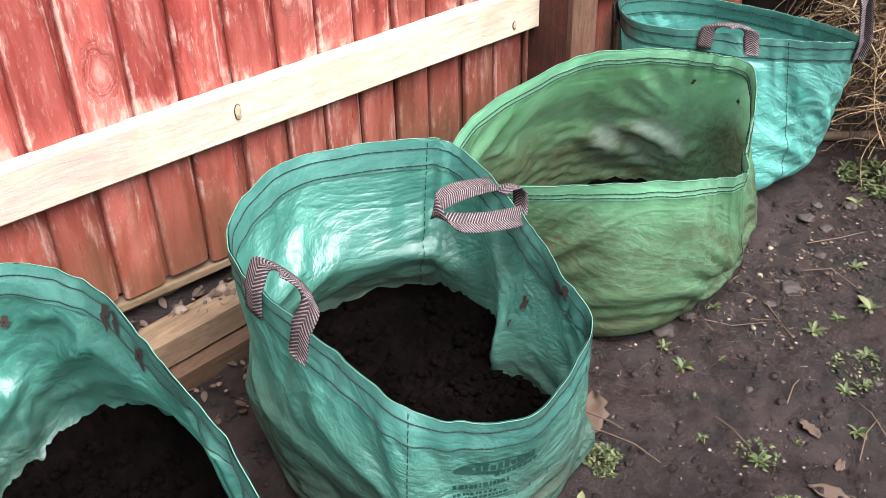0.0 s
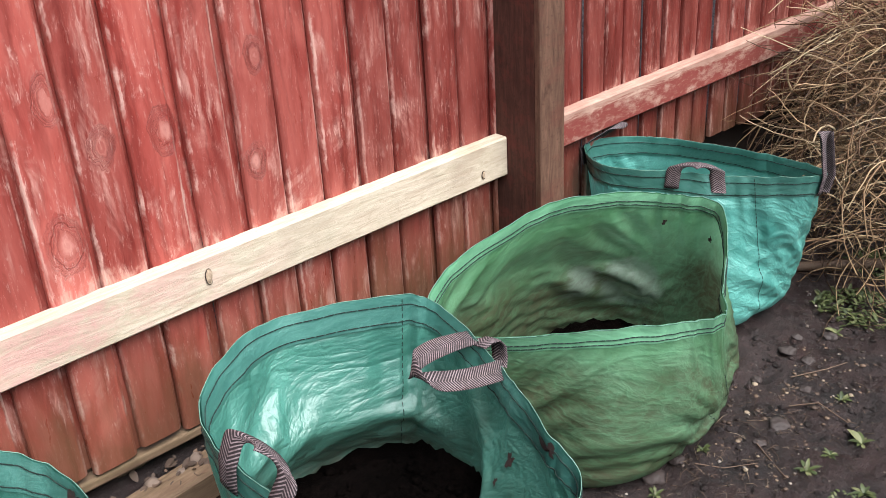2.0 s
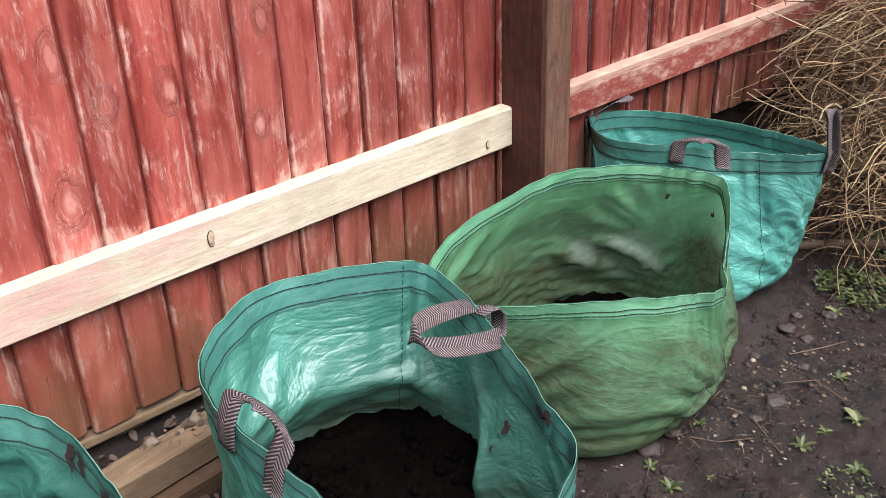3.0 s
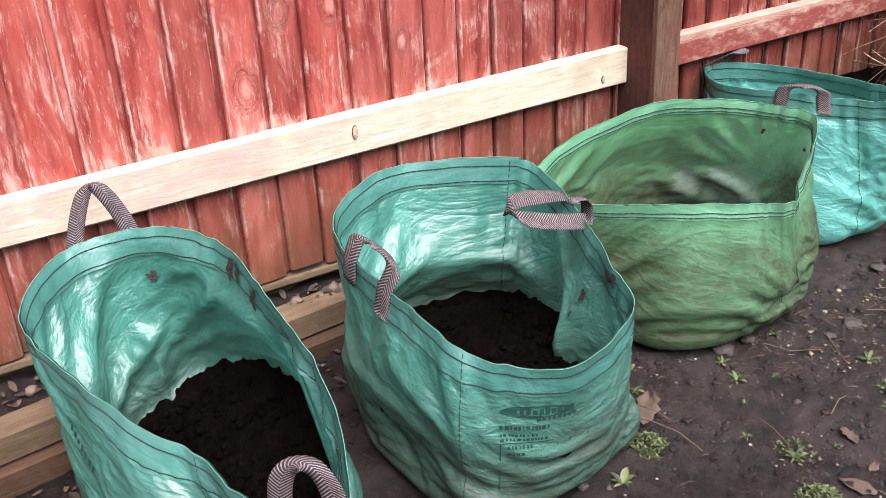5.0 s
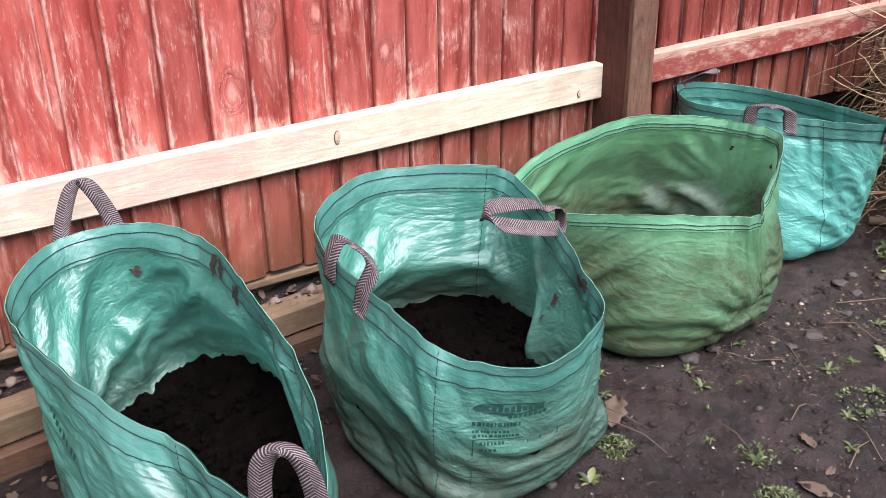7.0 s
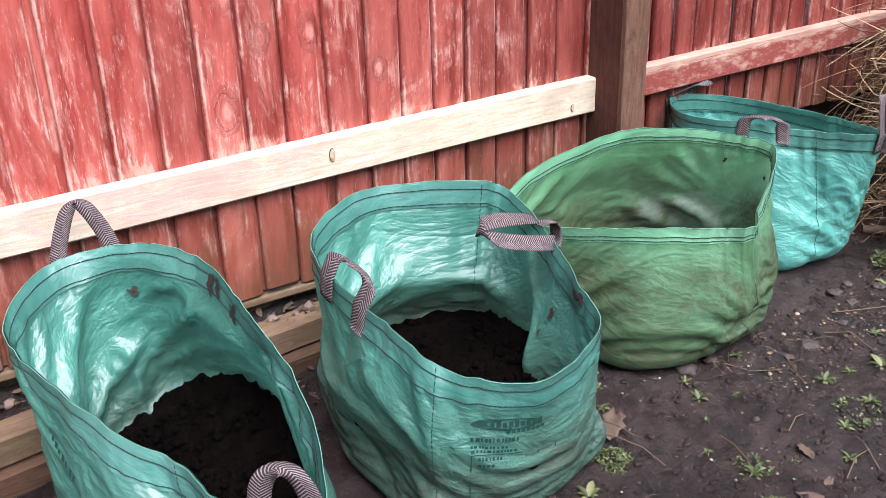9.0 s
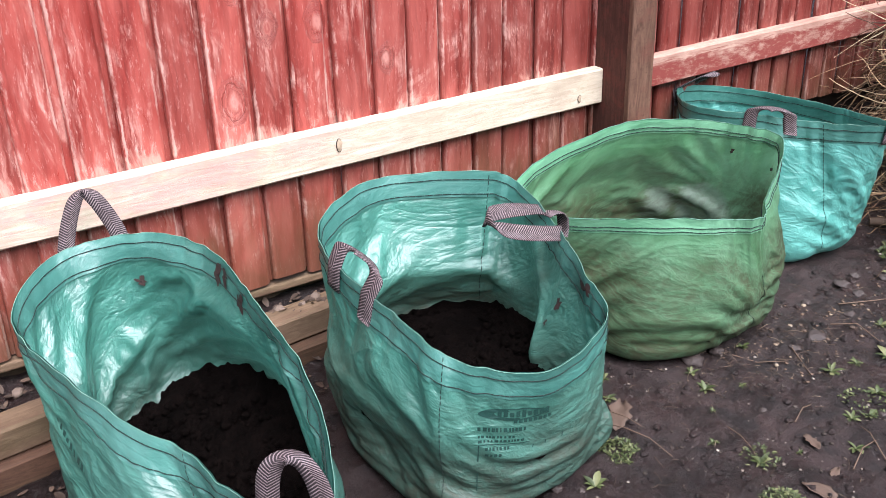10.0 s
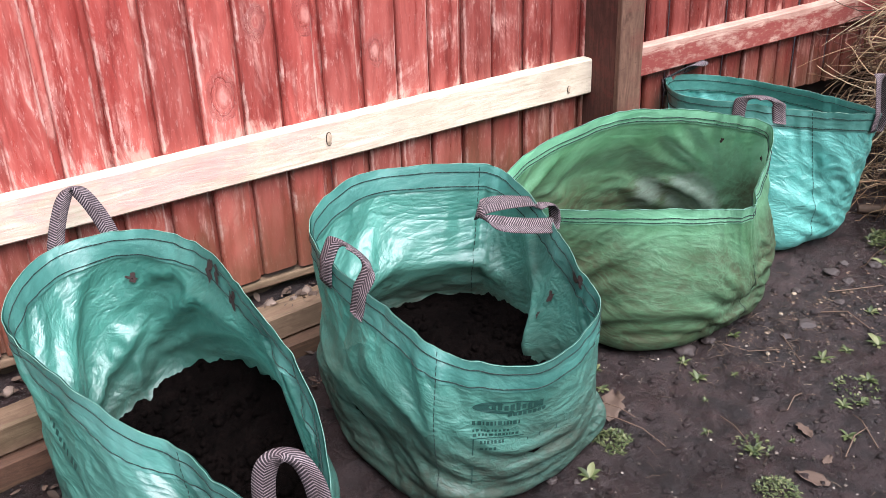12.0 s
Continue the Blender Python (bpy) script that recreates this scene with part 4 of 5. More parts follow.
SACK_A = Sack((0.20, 1.03), [(318, 0.23, 0.41), (349, 0.165, 0.452), (23, 0.172, 0.476), (49, 0.237, 0.484), (67, 0.301, 0.49), (85, 0.356, 0.488), (102, 0.388, 0.476), (118, 0.362, 0.459), (134, 0.317, 0.431), (146, 0.232, 0.388), (199, 0.129, 0.341), (252, 0.17, 0.319), (265, 0.295, 0.315), (275, 0.434, 0.312), (283, 0.436, 0.318), (299, 0.32, 0.365)],
              (0.20, 1.02), (0.195, 0.28), 0.02, 1.0, 1.7, 0.8, [(0.04, 0.30, 0.05, 0.16, 0.03), (0.455, 0.48, 0.06, 0.26, -0.075), (0.36, 0.45, 0.07, 0.22, 0.016)], 0.0, (0.016, 0.046),
              [(0.352, 0.90, 0.395, 0.72, 0.030, -0.022), (0.395, 0.72, 0.46, 0.58, 0.030, -0.022), (0.305, 0.57, 0.405, 0.34, 0.022, -0.026), (0.322, 0.56, 0.308, 0.24, 0.022, -0.022),
               (0.27, 0.88, 0.21, 0.77, 0.030, -0.030), (0.21, 0.77, 0.11, 0.78, 0.032, -0.050), (0.28, 0.40, 0.09, 0.40, 0.046, 0.040), (0.25, 0.62, 0.30, 0.48, 0.010, -0.008), (0.22, 0.56, 0.27, 0.44, 0.010, -0.008),
               (0.66, 0.72, 0.72, 0.40, 0.016, 0.014), (0.60, 0.55, 0.66, 0.25, 0.02, -0.014)])
SACK_B = Sack((0.80, 1.0), [(0, 0.248, 0.411), (18, 0.286, 0.426), (35, 0.337, 0.459), (48, 0.33, 0.486), (85, 0.326, 0.496), (106, 0.329, 0.493), (130, 0.321, 0.465), (146, 0.277, 0.435), (163, 0.229, 0.413), (190, 0.219, 0.409), (213, 0.252, 0.404), (229, 0.295, 0.383), (246, 0.307, 0.357), (264, 0.313, 0.338), (288, 0.286, 0.325), (308, 0.292, 0.357), (320, 0.243, 0.397), (341, 0.233, 0.409)],
              (0.79, 1.00), (0.225, 0.25), 0.02, 0.9, 5.2, 1.3, [(0.862, 0.24, 0.016, 0.15, 0.045), (0.95, 0.48, 0.06, 0.32, -0.07), (0.25, 0.55, 0.11, 0.16, -0.022), (0.53, 0.72, 0.07, 0.14, 0.022), (0.56, 0.36, 0.06, 0.16, -0.022)], 0.0, (0.016, 0.046),
              [(0.608, 0.96, 0.606, 0.30, 0.040, 0.030), (0.39, 0.60, 0.54, 0.50, 0.030, 0.024), (0.54, 0.50, 0.60, 0.28, 0.024, 0.016), (0.47, 0.36, 0.53, 0.16, 0.020, -0.018), (0.58, 0.28, 0.68, 0.15, 0.014, 0.018), (0.49, 0.80, 0.60, 0.60, 0.016, 0.010), (0.66, 0.52, 0.80, 0.45, 0.010, 0.008),
               (0.68, 0.34, 0.84, 0.36, 0.010, 0.012), (0.36, 0.68, 0.10, 0.54, 0.050, -0.052), (0.36, 0.37, 0.08, 0.32, 0.042, 0.044), (0.30, 0.75, 0.20, 0.70, 0.012, 0.008), (0.06, 0.80, -0.02, 0.52, 0.036, -0.034), (-0.02, 0.52, -0.05, 0.26, 0.036, -0.034)])
SACK_C = Sack((1.48, 1.12), [(351, 0.329, 0.453), (2, 0.296, 0.467), (15, 0.255, 0.474), (38, 0.208, 0.485), (82, 0.18, 0.493), (121, 0.233, 0.473), (139, 0.336, 0.43), (152, 0.386, 0.392), (169, 0.355, 0.371), (193, 0.25, 0.378), (227, 0.213, 0.388), (253, 0.226, 0.388), (266, 0.24, 0.384), (275, 0.258, 0.384), (281, 0.256, 0.387), (296, 0.23, 0.403), (329, 0.263, 0.429)],
              (1.53, 1.18), (0.265, 0.215), 0.040, 0.9, 8.4, 1.3, [(0.28, 0.72, 0.06, 0.10, 0.03), (0.33, 0.35, 0.06, 0.2, -0.03), (0.72, 0.45, 0.10, 0.2, 0.02)], 0.03, (0.020, 0.029),
              [(0.58, 0.40, 0.72, 0.28, 0.014, 0.014), (0.62, 0.22, 0.84, 0.20, 0.012, 0.016), (0.66, 0.32, 0.90, 0.36, 0.012, -0.014), (0.74, 0.44, 0.94, 0.50, 0.010, 0.010), (0.56, 0.14, 0.78, 0.11, 0.010, 0.014), (0.70, 0.26, 0.88, 0.27, 0.009, -0.014),
               (0.34, 0.80, 0.22, 0.76, 0.032, -0.030), (0.22, 0.76, 0.13, 0.92, 0.030, -0.016), (0.31, 0.74, 0.28, 0.42, 0.018, -0.020), (0.34, 0.80, 0.32, 0.40, 0.018, 0.018), (0.22, 0.52, 0.18, 0.34, 0.018, -0.024), (0.18, 0.50, 0.10, 0.36, 0.020, -0.030)], slack=0.018, crisp=0.004, calm=0.96)
SACK_D = Sack((2.08, 1.30), [(322, 0.226, 0.4), (339, 0.173, 0.404), (40, 0.144, 0.411), (85, 0.226, 0.422), (114, 0.293, 0.44), (130, 0.295, 0.437), (146, 0.246, 0.426), (184, 0.123, 0.425), (251, 0.144, 0.423), (283, 0.277, 0.424), (302, 0.294, 0.407)],
              (2.12, 1.32), (0.19, 0.21), 0.01, 0.6, 3.1, 0.5, (), 0.0, (0.016, 0.046),
              [(0.78, 0.7, 0.86, 0.4, 0.016, 0.010), (0.70, 0.45, 0.80, 0.2, 0.014, 0.010), (0.76, 0.5, 0.88, 0.62, 0.012, -0.010)], slack=0.014, crisp=0.003)

sack_a = sack(SACK_A, M_TEAL, M_HEM, "teal green woven plastic garden sack half filled with compost")
handle(SACK_A, sack_a, 0.375, 0.318, (0.02, 0.22, 1.0), 0.108, 0.034, 0.05, 0.004, 1.0, 0.85, 0.0, 0.5)
handle(SACK_A, sack_a, 0.788, 0.852, (-0.03, 0.05, 1.0), 0.115, 0.037, 0.05, 0.004, 1.0, 0.5, 0.0, 0.16)
seam(SACK_A, sack_a, 0.69)
pieces = [print_bar(SACK_A, 0.568 + 0.0042 * k, 0.568 + 0.0042 * k + rnd(0.0012, 0.003), 0.69 - 0.012 * k - rnd(0, 0.012), 0.70 - 0.012 * k + rnd(0.004, 0.022)) for k in range(10)]
pieces += [print_bar(SACK_A, 0.645, 0.68, 0.66, 0.666), print_bar(SACK_A, 0.645, 0.647, 0.56, 0.66), print_bar(SACK_A, 0.61, 0.64, 0.42, 0.435), print_bar(SACK_A, 0.645, 0.675, 0.40, 0.415)]
from_arrays("print", *join_arrays(pieces), M_INK, sack_a, "faded dark printed lettering")["kind"] = "stuff"
blot(SACK_A, 0.300, 0.80, 0.008, 0.025, 2.0, -0.0052, sack_a)
blot(SACK_A, 0.172, 0.93, 0.013, 0.06, 5.0, -0.0056, sack_a)
blot(SACK_A, 0.156, 0.95, 0.012, 0.04, 6.1, -0.0056, sack_a)
blot(SACK_A, 0.118, 0.92, 0.009, 0.07, 7.3, -0.0056, sack_a)
settle(sack_a)
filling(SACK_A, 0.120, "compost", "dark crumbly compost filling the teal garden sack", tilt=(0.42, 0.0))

sack_b = sack(SACK_B, M_TEAL2, M_HEM, "teal green woven plastic garden sack, printed, with compost inside")
handle(SACK_B, sack_b, 0.405, 0.476, (0.55, 0.05, 0.85), 0.054, 0.044, 0.052, 0.004, 1.0, 0.24, 0.0, -0.10)
handle(SACK_B, sack_b, 0.066, 0.008, (-1.0, -0.05, 0.27), 0.19, 0.038, 0.045, 0.004, 1.0, 0.7, radians(26))
end0 = SACK_B.at(0.052, 0.99, 0.004)
ribbon("handle_end", [end0 + Vector(p) for p in ((-0.012, 0, 0.004), (0.006, -0.001, 0.009), (0.024, -0.003, 0.006), (0.034, -0.006, -0.008), (0.034, -0.009, -0.03), (0.028, -0.012, -0.05))], [Vector((0.1, -1, 0.12))] * 6, 0.036, sack_b, "sewn-down end of the webbing handle")
seam(SACK_B, sack_b, 0.61)
seam(SACK_B, sack_b, 0.165)
# faded print: an oval badge, lines of small lettering too worn to read, ruled lines
pieces = []
for k in range(28):
    w0, w1 = 2 * math.pi * k / 28, 2 * math.pi * (k + 1) / 28
    thick = 0.55 if math.cos(w0) < 0 else 0.82
    quad = [SACK_B.at(0.690 + 0.040 * r * math.cos(w), 0.765 + 0.034 * r * math.sin(w), 0.0014) for r, w in ((thick, w0), (1.0, w0), (1.0, w1), (thick, w1))]
    pieces.append((quad, [(0, 1, 2, 3)]))
for k in range(9):
    u = 0.672 + 0.0068 * k
    pieces.append(print_bar(SACK_B, u, u + 0.0045, 0.745 + rnd(0, 0.008), 0.790 - rnd(0, 0.012), 0.0016, 2))
for k in range(8):
    u = 0.690 + 0.0058 * k
    pieces.append(print_bar(SACK_B, u, u + 0.004, 0.715, 0.735, 0.0014, 2))
from_arrays("printed_badge", *join_arrays(pieces), M_INK, sack_b, "worn dark oval printed badge")
pieces = []
for row, (h, end, tall) in enumerate(((0.665, 0.705, 0.022), (0.625, 0.69, 0.014), (0.600, 0.70, 0.014), (0.555, 0.685, 0.018), (0.520, 0.675, 0.016))):
    u = 0.650 + (0.008 if row > 2 else 0.0)
    while u < end:
        w = rnd(0.0018, 0.0042)
        pieces.append(print_bar(SACK_B, u, u + w, h, h + tall, 0.0012, 2))
        u += w + rnd(0.001, 0.0025)
pieces += [print_bar(SACK_B, 0.650, 0.6512, 0.28, 0.585, 0.0012, 2), print_bar(SACK_B, 0.650, 0.71, 0.585, 0.590)]
pieces += [print_bar(SACK_B, u, u + 0.0012, 0.42, 0.56, 0.0012, 2) for u in (0.715, 0.732, 0.752)]
from_arrays("printed_lettering", *join_arrays(pieces), M_INK, sack_b, "worn rows of small dark print")["kind"] = "stuff"
blot(SACK_B, 0.945, 0.74, 0.010, 0.035, 3.0, -0.0052, sack_b)
blot(SACK_B, 0.958, 0.62, 0.005, 0.02, 8.0, -0.0052, sack_b)
blot(SACK_B, 0.885, 0.95, 0.014, 0.04, 9.0, -0.0056, sack_b)
settle(sack_b)
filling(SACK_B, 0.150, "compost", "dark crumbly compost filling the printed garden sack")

sack_c = sack(SACK_C, M_GREEN, M_HEM_GREEN, "faded mid-green woven plastic sack, muddy below, nearly empty")
seam(SACK_C, sack_c, 0.80, 0.1, 0.6, False)
blot(SACK_C, 0.0, 0.80, 0.006, 0.03, 4.0, -0.0052, sack_c)
blot(SACK_C, 0.10, 0.85, 0.005, 0.02, 4.7, -0.0052, sack_c)
settle(sack_c)
filling(SACK_C, 0.075, "soil_residue", "dark soil residue in the bottom of the green sack", 0.016)

sack_d = sack(SACK_D, M_TEAL4, M_HEM, "clean teal woven plastic garden sack standing beside dry stems")
handle(SACK_D, sack_d, 0.632, 0.695, (0.0, -0.2, 1.0), 0.026, 0.036, 0.04)
handle(SACK_D, sack_d, 0.845, 0.880, (-0.12, 0.1, 1.0), 0.115, 0.036, 0.05, 0.004, 0.6, 0.7)
handle(SACK_D, sack_d, 0.345, 0.40, (0.9, -0.35, 0.42), 0.10, 0.034)
seam(SACK_D, sack_d, 0.745)
settle(sack_d)


# ---- white plastic container at the near end of the row ----
def lathe(profile, sides=64):
    vs, fs = [], []
    for r, z in profile:
        for k in range(sides):
            w = 2 * math.pi * k / sides
            vs.append((r * math.cos(w), r * math.sin(w), z))
    for j in range(len(profile) - 1):
        for k in range(sides):
            q = (k + 1) % sides
            fs.append((j * sides + k, j * sides + q, (j + 1) * sides + q, (j + 1) * sides + k))
    return vs, fs


tub = empty("plastic_tub", (-0.42, 1.06, 0.0), "smooth white plastic tub with a stepped wall", "tub")
from_arrays("lower_wall", *lathe([(0.0, 0.002), (0.25, 0.002), (0.262, 0.01), (0.262, 0.25), (0.258, 0.275), (0.244, 0.285), (0.238, 0.290)]), M_WHITE, tub)
from_arrays("upper_wall", *lathe([(0.238, 0.288), (0.238, 0.30), (0.236, 0.515), (0.22, 0.515), (0.22, 0.02), (0.0, 0.015)]), M_WHITE, tub)
from_arrays("lip", *lathe([(0.234, 0.512), (0.243, 0.514), (0.246, 0.524), (0.240, 0.534), (0.226, 0.535), (0.218, 0.524), (0.219, 0.512)]), M_WHITE, tub)


# ---- heap of dry stems ----
def stem(p, heading, length, lift, rad, droop, curl):
    pts, radii = [], []
    n = 9
    d = Vector((math.cos(heading), math.sin(heading), lift)).normalized()
    q = Vector(p)
    bend = Vector((rnd(-curl, curl), rnd(-curl, curl), rnd(-curl, curl) * 0.7))
    for i in range(n + 1):
        pts.append(q.copy())
        radii.append(rad * (1 - 0.6 * i / n))
        q = q + d * (length / n)
        d = (d + bend + Vector((rnd(-0.22, 0.22), rnd(-0.22, 0.22), rnd(-0.2, 0.2) - droop))).normalized()
        q.z = max(q.z, 0.004)
        q.y = min(q.y, 1.515)
    return tube_arrays(pts, radii, 3)


stems = []
for i in range(4600):
    a, r = rnd(0, 6.283), math.sqrt(random.random())
    x, y = 3.05 + 0.62 * r * math.cos(a), 1.02 + 0.46 * r * math.sin(a)
    top = 0.98 * max(0.0, 1 - r * r) ** 0.5 + 0.05
    z = rnd(0.0, 1.0) ** 0.5 * top
    out = math.atan2(y - 1.02, x - 3.05) + rnd(-1.4, 1.4)
    thick = rnd(0.0012, 0.0028) if random.random() < 0.82 else rnd(0.0028, 0.0048)
    stems.append(stem((x, min(y, 1.5), z), out if random.random() < 0.5 else rnd(0, 6.283), rnd(0.08, 0.42), rnd(-0.6, 0.7), thick, 0.10, 0.26))
heap = from_arrays("dry_stem_heap", *join_arrays(stems), M_STRAW)
tagged(heap, "tangled heap of dry straw-coloured stems against the fence", "dry stems", kind="stuff")
stick = from_arrays("stick", *tube_arrays([(2.42, 1.19, 0.018), (2.55, 1.06, 0.024), (2.66, 0.90, 0.020), (2.74, 0.74, 0.016)], [0.014, 0.016, 0.015, 0.012], 9), M_TWIG)
tagged(stick, "short brown bare stick lying on the soil by the heap", "stick")


# ---- small things on the soil ----
def lump(p, r, squash, seed, detail=1):
    bm = bmesh.new()
    bmesh.ops.create_icosphere(bm, subdivisions=detail, radius=1.0)
    turn = Euler((rnd(0, 6), rnd(0, 6), rnd(0, 6))).to_matrix()
    vs = []
    for v in bm.verts:
        k = 1 + 0.5 * noise.noise(v.co * 1.3 + Vector((seed, 0, 0))) + 0.18 * noise.noise(v.co * 3.4 + Vector((seed, 2, 0)))
        q = turn @ (v.co * k)
        vs.append(Vector(p) + Vector((q.x * r, q.y * r, q.z * r * squash)))
    bm.verts.index_update()
    fs = [tuple(v.index for v in f.verts) for f in bm.faces]
    bm.free()
    return vs, fs


SACKS = (SACK_A, SACK_B, SACK_C, SACK_D)


def clear(x, y, gap=0.0):
    """Whether a place on the soil is free of sacks and baulk."""
    for sk in SACKS:
        if ((x - sk.foot.x) / (sk.radii[0] + 0.04 + gap)) ** 2 + ((y - sk.foot.y) / (sk.radii[1] + 0.04 + gap)) ** 2 < 1:
            return False
    return y < 1.38 + 0.12 * x


def scatter(n, box_xy, r0, r1, squash, seed, detail=1):
    pieces = []
    while len(pieces) < n:
        x, y = rnd(box_xy[0], box_xy[1]), rnd(box_xy[2], box_xy[3])
        if clear(x, y):
            r = r0 + (r1 - r0) * random.random() ** 3
            pieces.append(lump((x, y, ground_height(x, y) + r * squash * 0.35), r, squash, seed + len(pieces) * 0.37, detail))
    return join_arrays(pieces)


clods = from_arrays("soil_crumbs", *scatter(4200, (-0.3, 2.7, 0.2, 1.4), 0.0015, 0.012, 0.5, 3.0), M_GROUND)
tagged(clods, "small dark crumbs of damp soil", "soil", kind="stuff")
grit = from_arrays("pale_grit", *scatter(620, (0.2, 2.7, 0.2, 1.3), 0.0012, 0.006, 0.6, 8.0), M_STONE)
tagged(grit, "scattered pale bits of grit and small stones", "grit", kind="stuff")

for x, y, r, sq in ((1.42, 0.945, 0.036, 0.55), (1.76, 0.85, 0.030, 0.5), (2.04, 0.99, 0.024, 0.6), (2.04, 0.935, 0.020, 0.6), (1.68, 0.85, 0.018, 0.5), (0.85, 0.75, 0.013, 0.7), (0.89, 0.72, 0.009, 0.7),
                    (1.50, 0.94, 0.022, 0.6), (2.18, 0.95, 0.024, 0.6), (1.41, 0.71, 0.012, 0.6), (1.93, 0.88, 0.017, 0.6), (2.12, 1.01, 0.016, 0.6), (1.88, 0.98, 0.015, 0.6), (1.62, 0.55, 0.014, 0.6)):
    r *= 0.8
    st = from_arrays("stone", *lump((0, 0, 0), r, sq, x * 9 + y, 3), M_PEBBLE)
    st.matrix_world = pose(x, y, ground_height(x, y) + r * sq * 0.3)
    tagged(st, "dull brown rounded stone half sunk in soil", "stone", "stones on the soil")


for x, y, r in ((0.60, 1.572, 0.017), (0.66, 1.565, 0.011), (0.55, 1.560, 0.009), (0.70, 1.577, 0.013), (-0.02, 1.563, 0.014), (0.05, 1.571, 0.009), (-0.13, 1.568, 0.010)):
    st = from_arrays("stone", *lump((0, 0, 0), r, 0.75, x * 7 + y, 2), M_BANK_STONE)
    st.matrix_world = pose(x, y - 0.03, bank_height(x, y - 0.03) + r * 0.35)
    tagged(st, "small pale brown stone lying on the soil bank", "stone", "stones on the bank")


def leaf_shape(length, width, heading, lift, base=(0, 0, 0), curl=0.5):
    """A small pointed leaf, bent along its length and folded along its rib."""
    vs, fs = [], []
    b = Vector(base)
    n = 4
    q = b.copy()
    ang = lift
    for i in range(n + 1):
        f = i / n
        w = width * (math.sin(math.pi * min(1.0, f * 0.9 + 0.08)) ** 0.8)
        side = Vector((-math.sin(heading), math.cos(heading), 0)) * w * 0.5
        up = Vector((0, 0, w * 0.18))
        vs += [q - side + up, q.copy(), q + side + up]
        d = Vector((math.cos(heading) * math.cos(ang), math.sin(heading) * math.cos(ang), math.sin(ang)))
        q = q + d * (length / n)
        ang -= curl / n
    for i in range(n):
        a = 3 * i
        fs += [(a, a + 1, a + 4, a + 3), (a + 1, a + 2, a + 5, a + 4)]
    return vs, fs


def rosette(seed, leaves, size):
    random.seed(seed)
    pieces = []
    for k in range(leaves):
        h = 2.4 * k + rnd(-0.3, 0.3)
        l = size * rnd(0.6, 1.1)
        pieces.append(leaf_shape(l, l * rnd(0.28, 0.42), h, rnd(0.2, 0.9), (0, 0, 0.002), rnd(0.4, 1.0)))
    return join_arrays(pieces)


def clump(seed, leaves, spread, size):
    random.seed(seed)
    pieces = []
    for k in range(leaves):
        a, r = rnd(0, 6.283), spread * math.sqrt(random.random())
        z = 0.004 + rnd(0, 0.036) * (1 - r / spread)
        pieces.append(leaf_shape(size * rnd(0.5, 1.2), size * rnd(0.35, 0.6), rnd(0, 6.283), rnd(-0.1, 0.8), (r * math.cos(a), r * math.sin(a), z), 0.4))
    return join_arrays(pieces)


def weed(arrays, x, y, turn, label, size=1.0):
    ob = from_arrays("weed", *arrays, M_LEAF)
    ob.matrix_world = pose(x, y, ground_height(x, y) - 0.001, 0, 0, turn) @ Matrix.Diagonal((size, size, size, 1))
    return tagged(ob, label, "weed", "weeds on the soil")


rosettes = [weed(rosette(11 + k, 7 + k % 3 * 2, 0.036), x, y, 40 * k, "small green weed rosette growing in bare soil", sc) for k, (x, y, sc) in enumerate(((0.92, 0.715, 1.0), (1.67, 0.73, 1.0), (1.36, 0.84, 0.8)))]
for k, (x, y, sc) in enumerate(((0.885, 0.78, 0.75), (1.38, 0.905, 0.7), (1.25, 0.575, 1.0), (1.46, 0.50, 0.9), (1.68, 0.61, 0.9), (1.57, 0.92, 0.8), (1.83, 0.69, 1.1), (1.55, 0.58, 0.8), (1.17, 0.985, 0.8), (1.14, 0.93, 0.7),
                                (1.23, 0.69, 0.5), (1.59, 0.56, 0.8), (2.21, 0.95, 0.9), (1.75, 0.72, 0.7), (1.35, 0.56, 0.6), (1.95, 0.80, 0.8), (1.44, 0.80, 0.4), (1.30, 0.76, 0.4))):
    copy_thing(rosettes[k % 3], pose(x, y, ground_height(x, y) - 0.001, 0, 0, 67 * k) @ Matrix.Diagonal((sc, sc, sc, 1)))
weed(clump(31, 430, 0.044, 0.009), 1.035, 0.772, 0, "dense low clump of tiny-leaved green weed")
weed(clump(32, 300, 0.044, 0.009), 1.18, 0.455, 30, "dense low clump of tiny-leaved green weed")
weed(clump(33, 60, 0.042, 0.010), 1.26, 0.585, 80, "sparse clump of small-leaved green weed")
weed(clump(34, 420, 0.11, 0.020), 2.36, 0.97, 10, "leafy green weed patch beside the dry stems")
weed(clump(35, 70, 0.055, 0.011), 1.62, 0.60, 50, "sparse clump of small-leaved green weed")
weed(clump(36, 300, 0.10, 0.022), 2.62, 1.02, 50, "leafy green weed patch beside the dry stems")
random.seed(5)


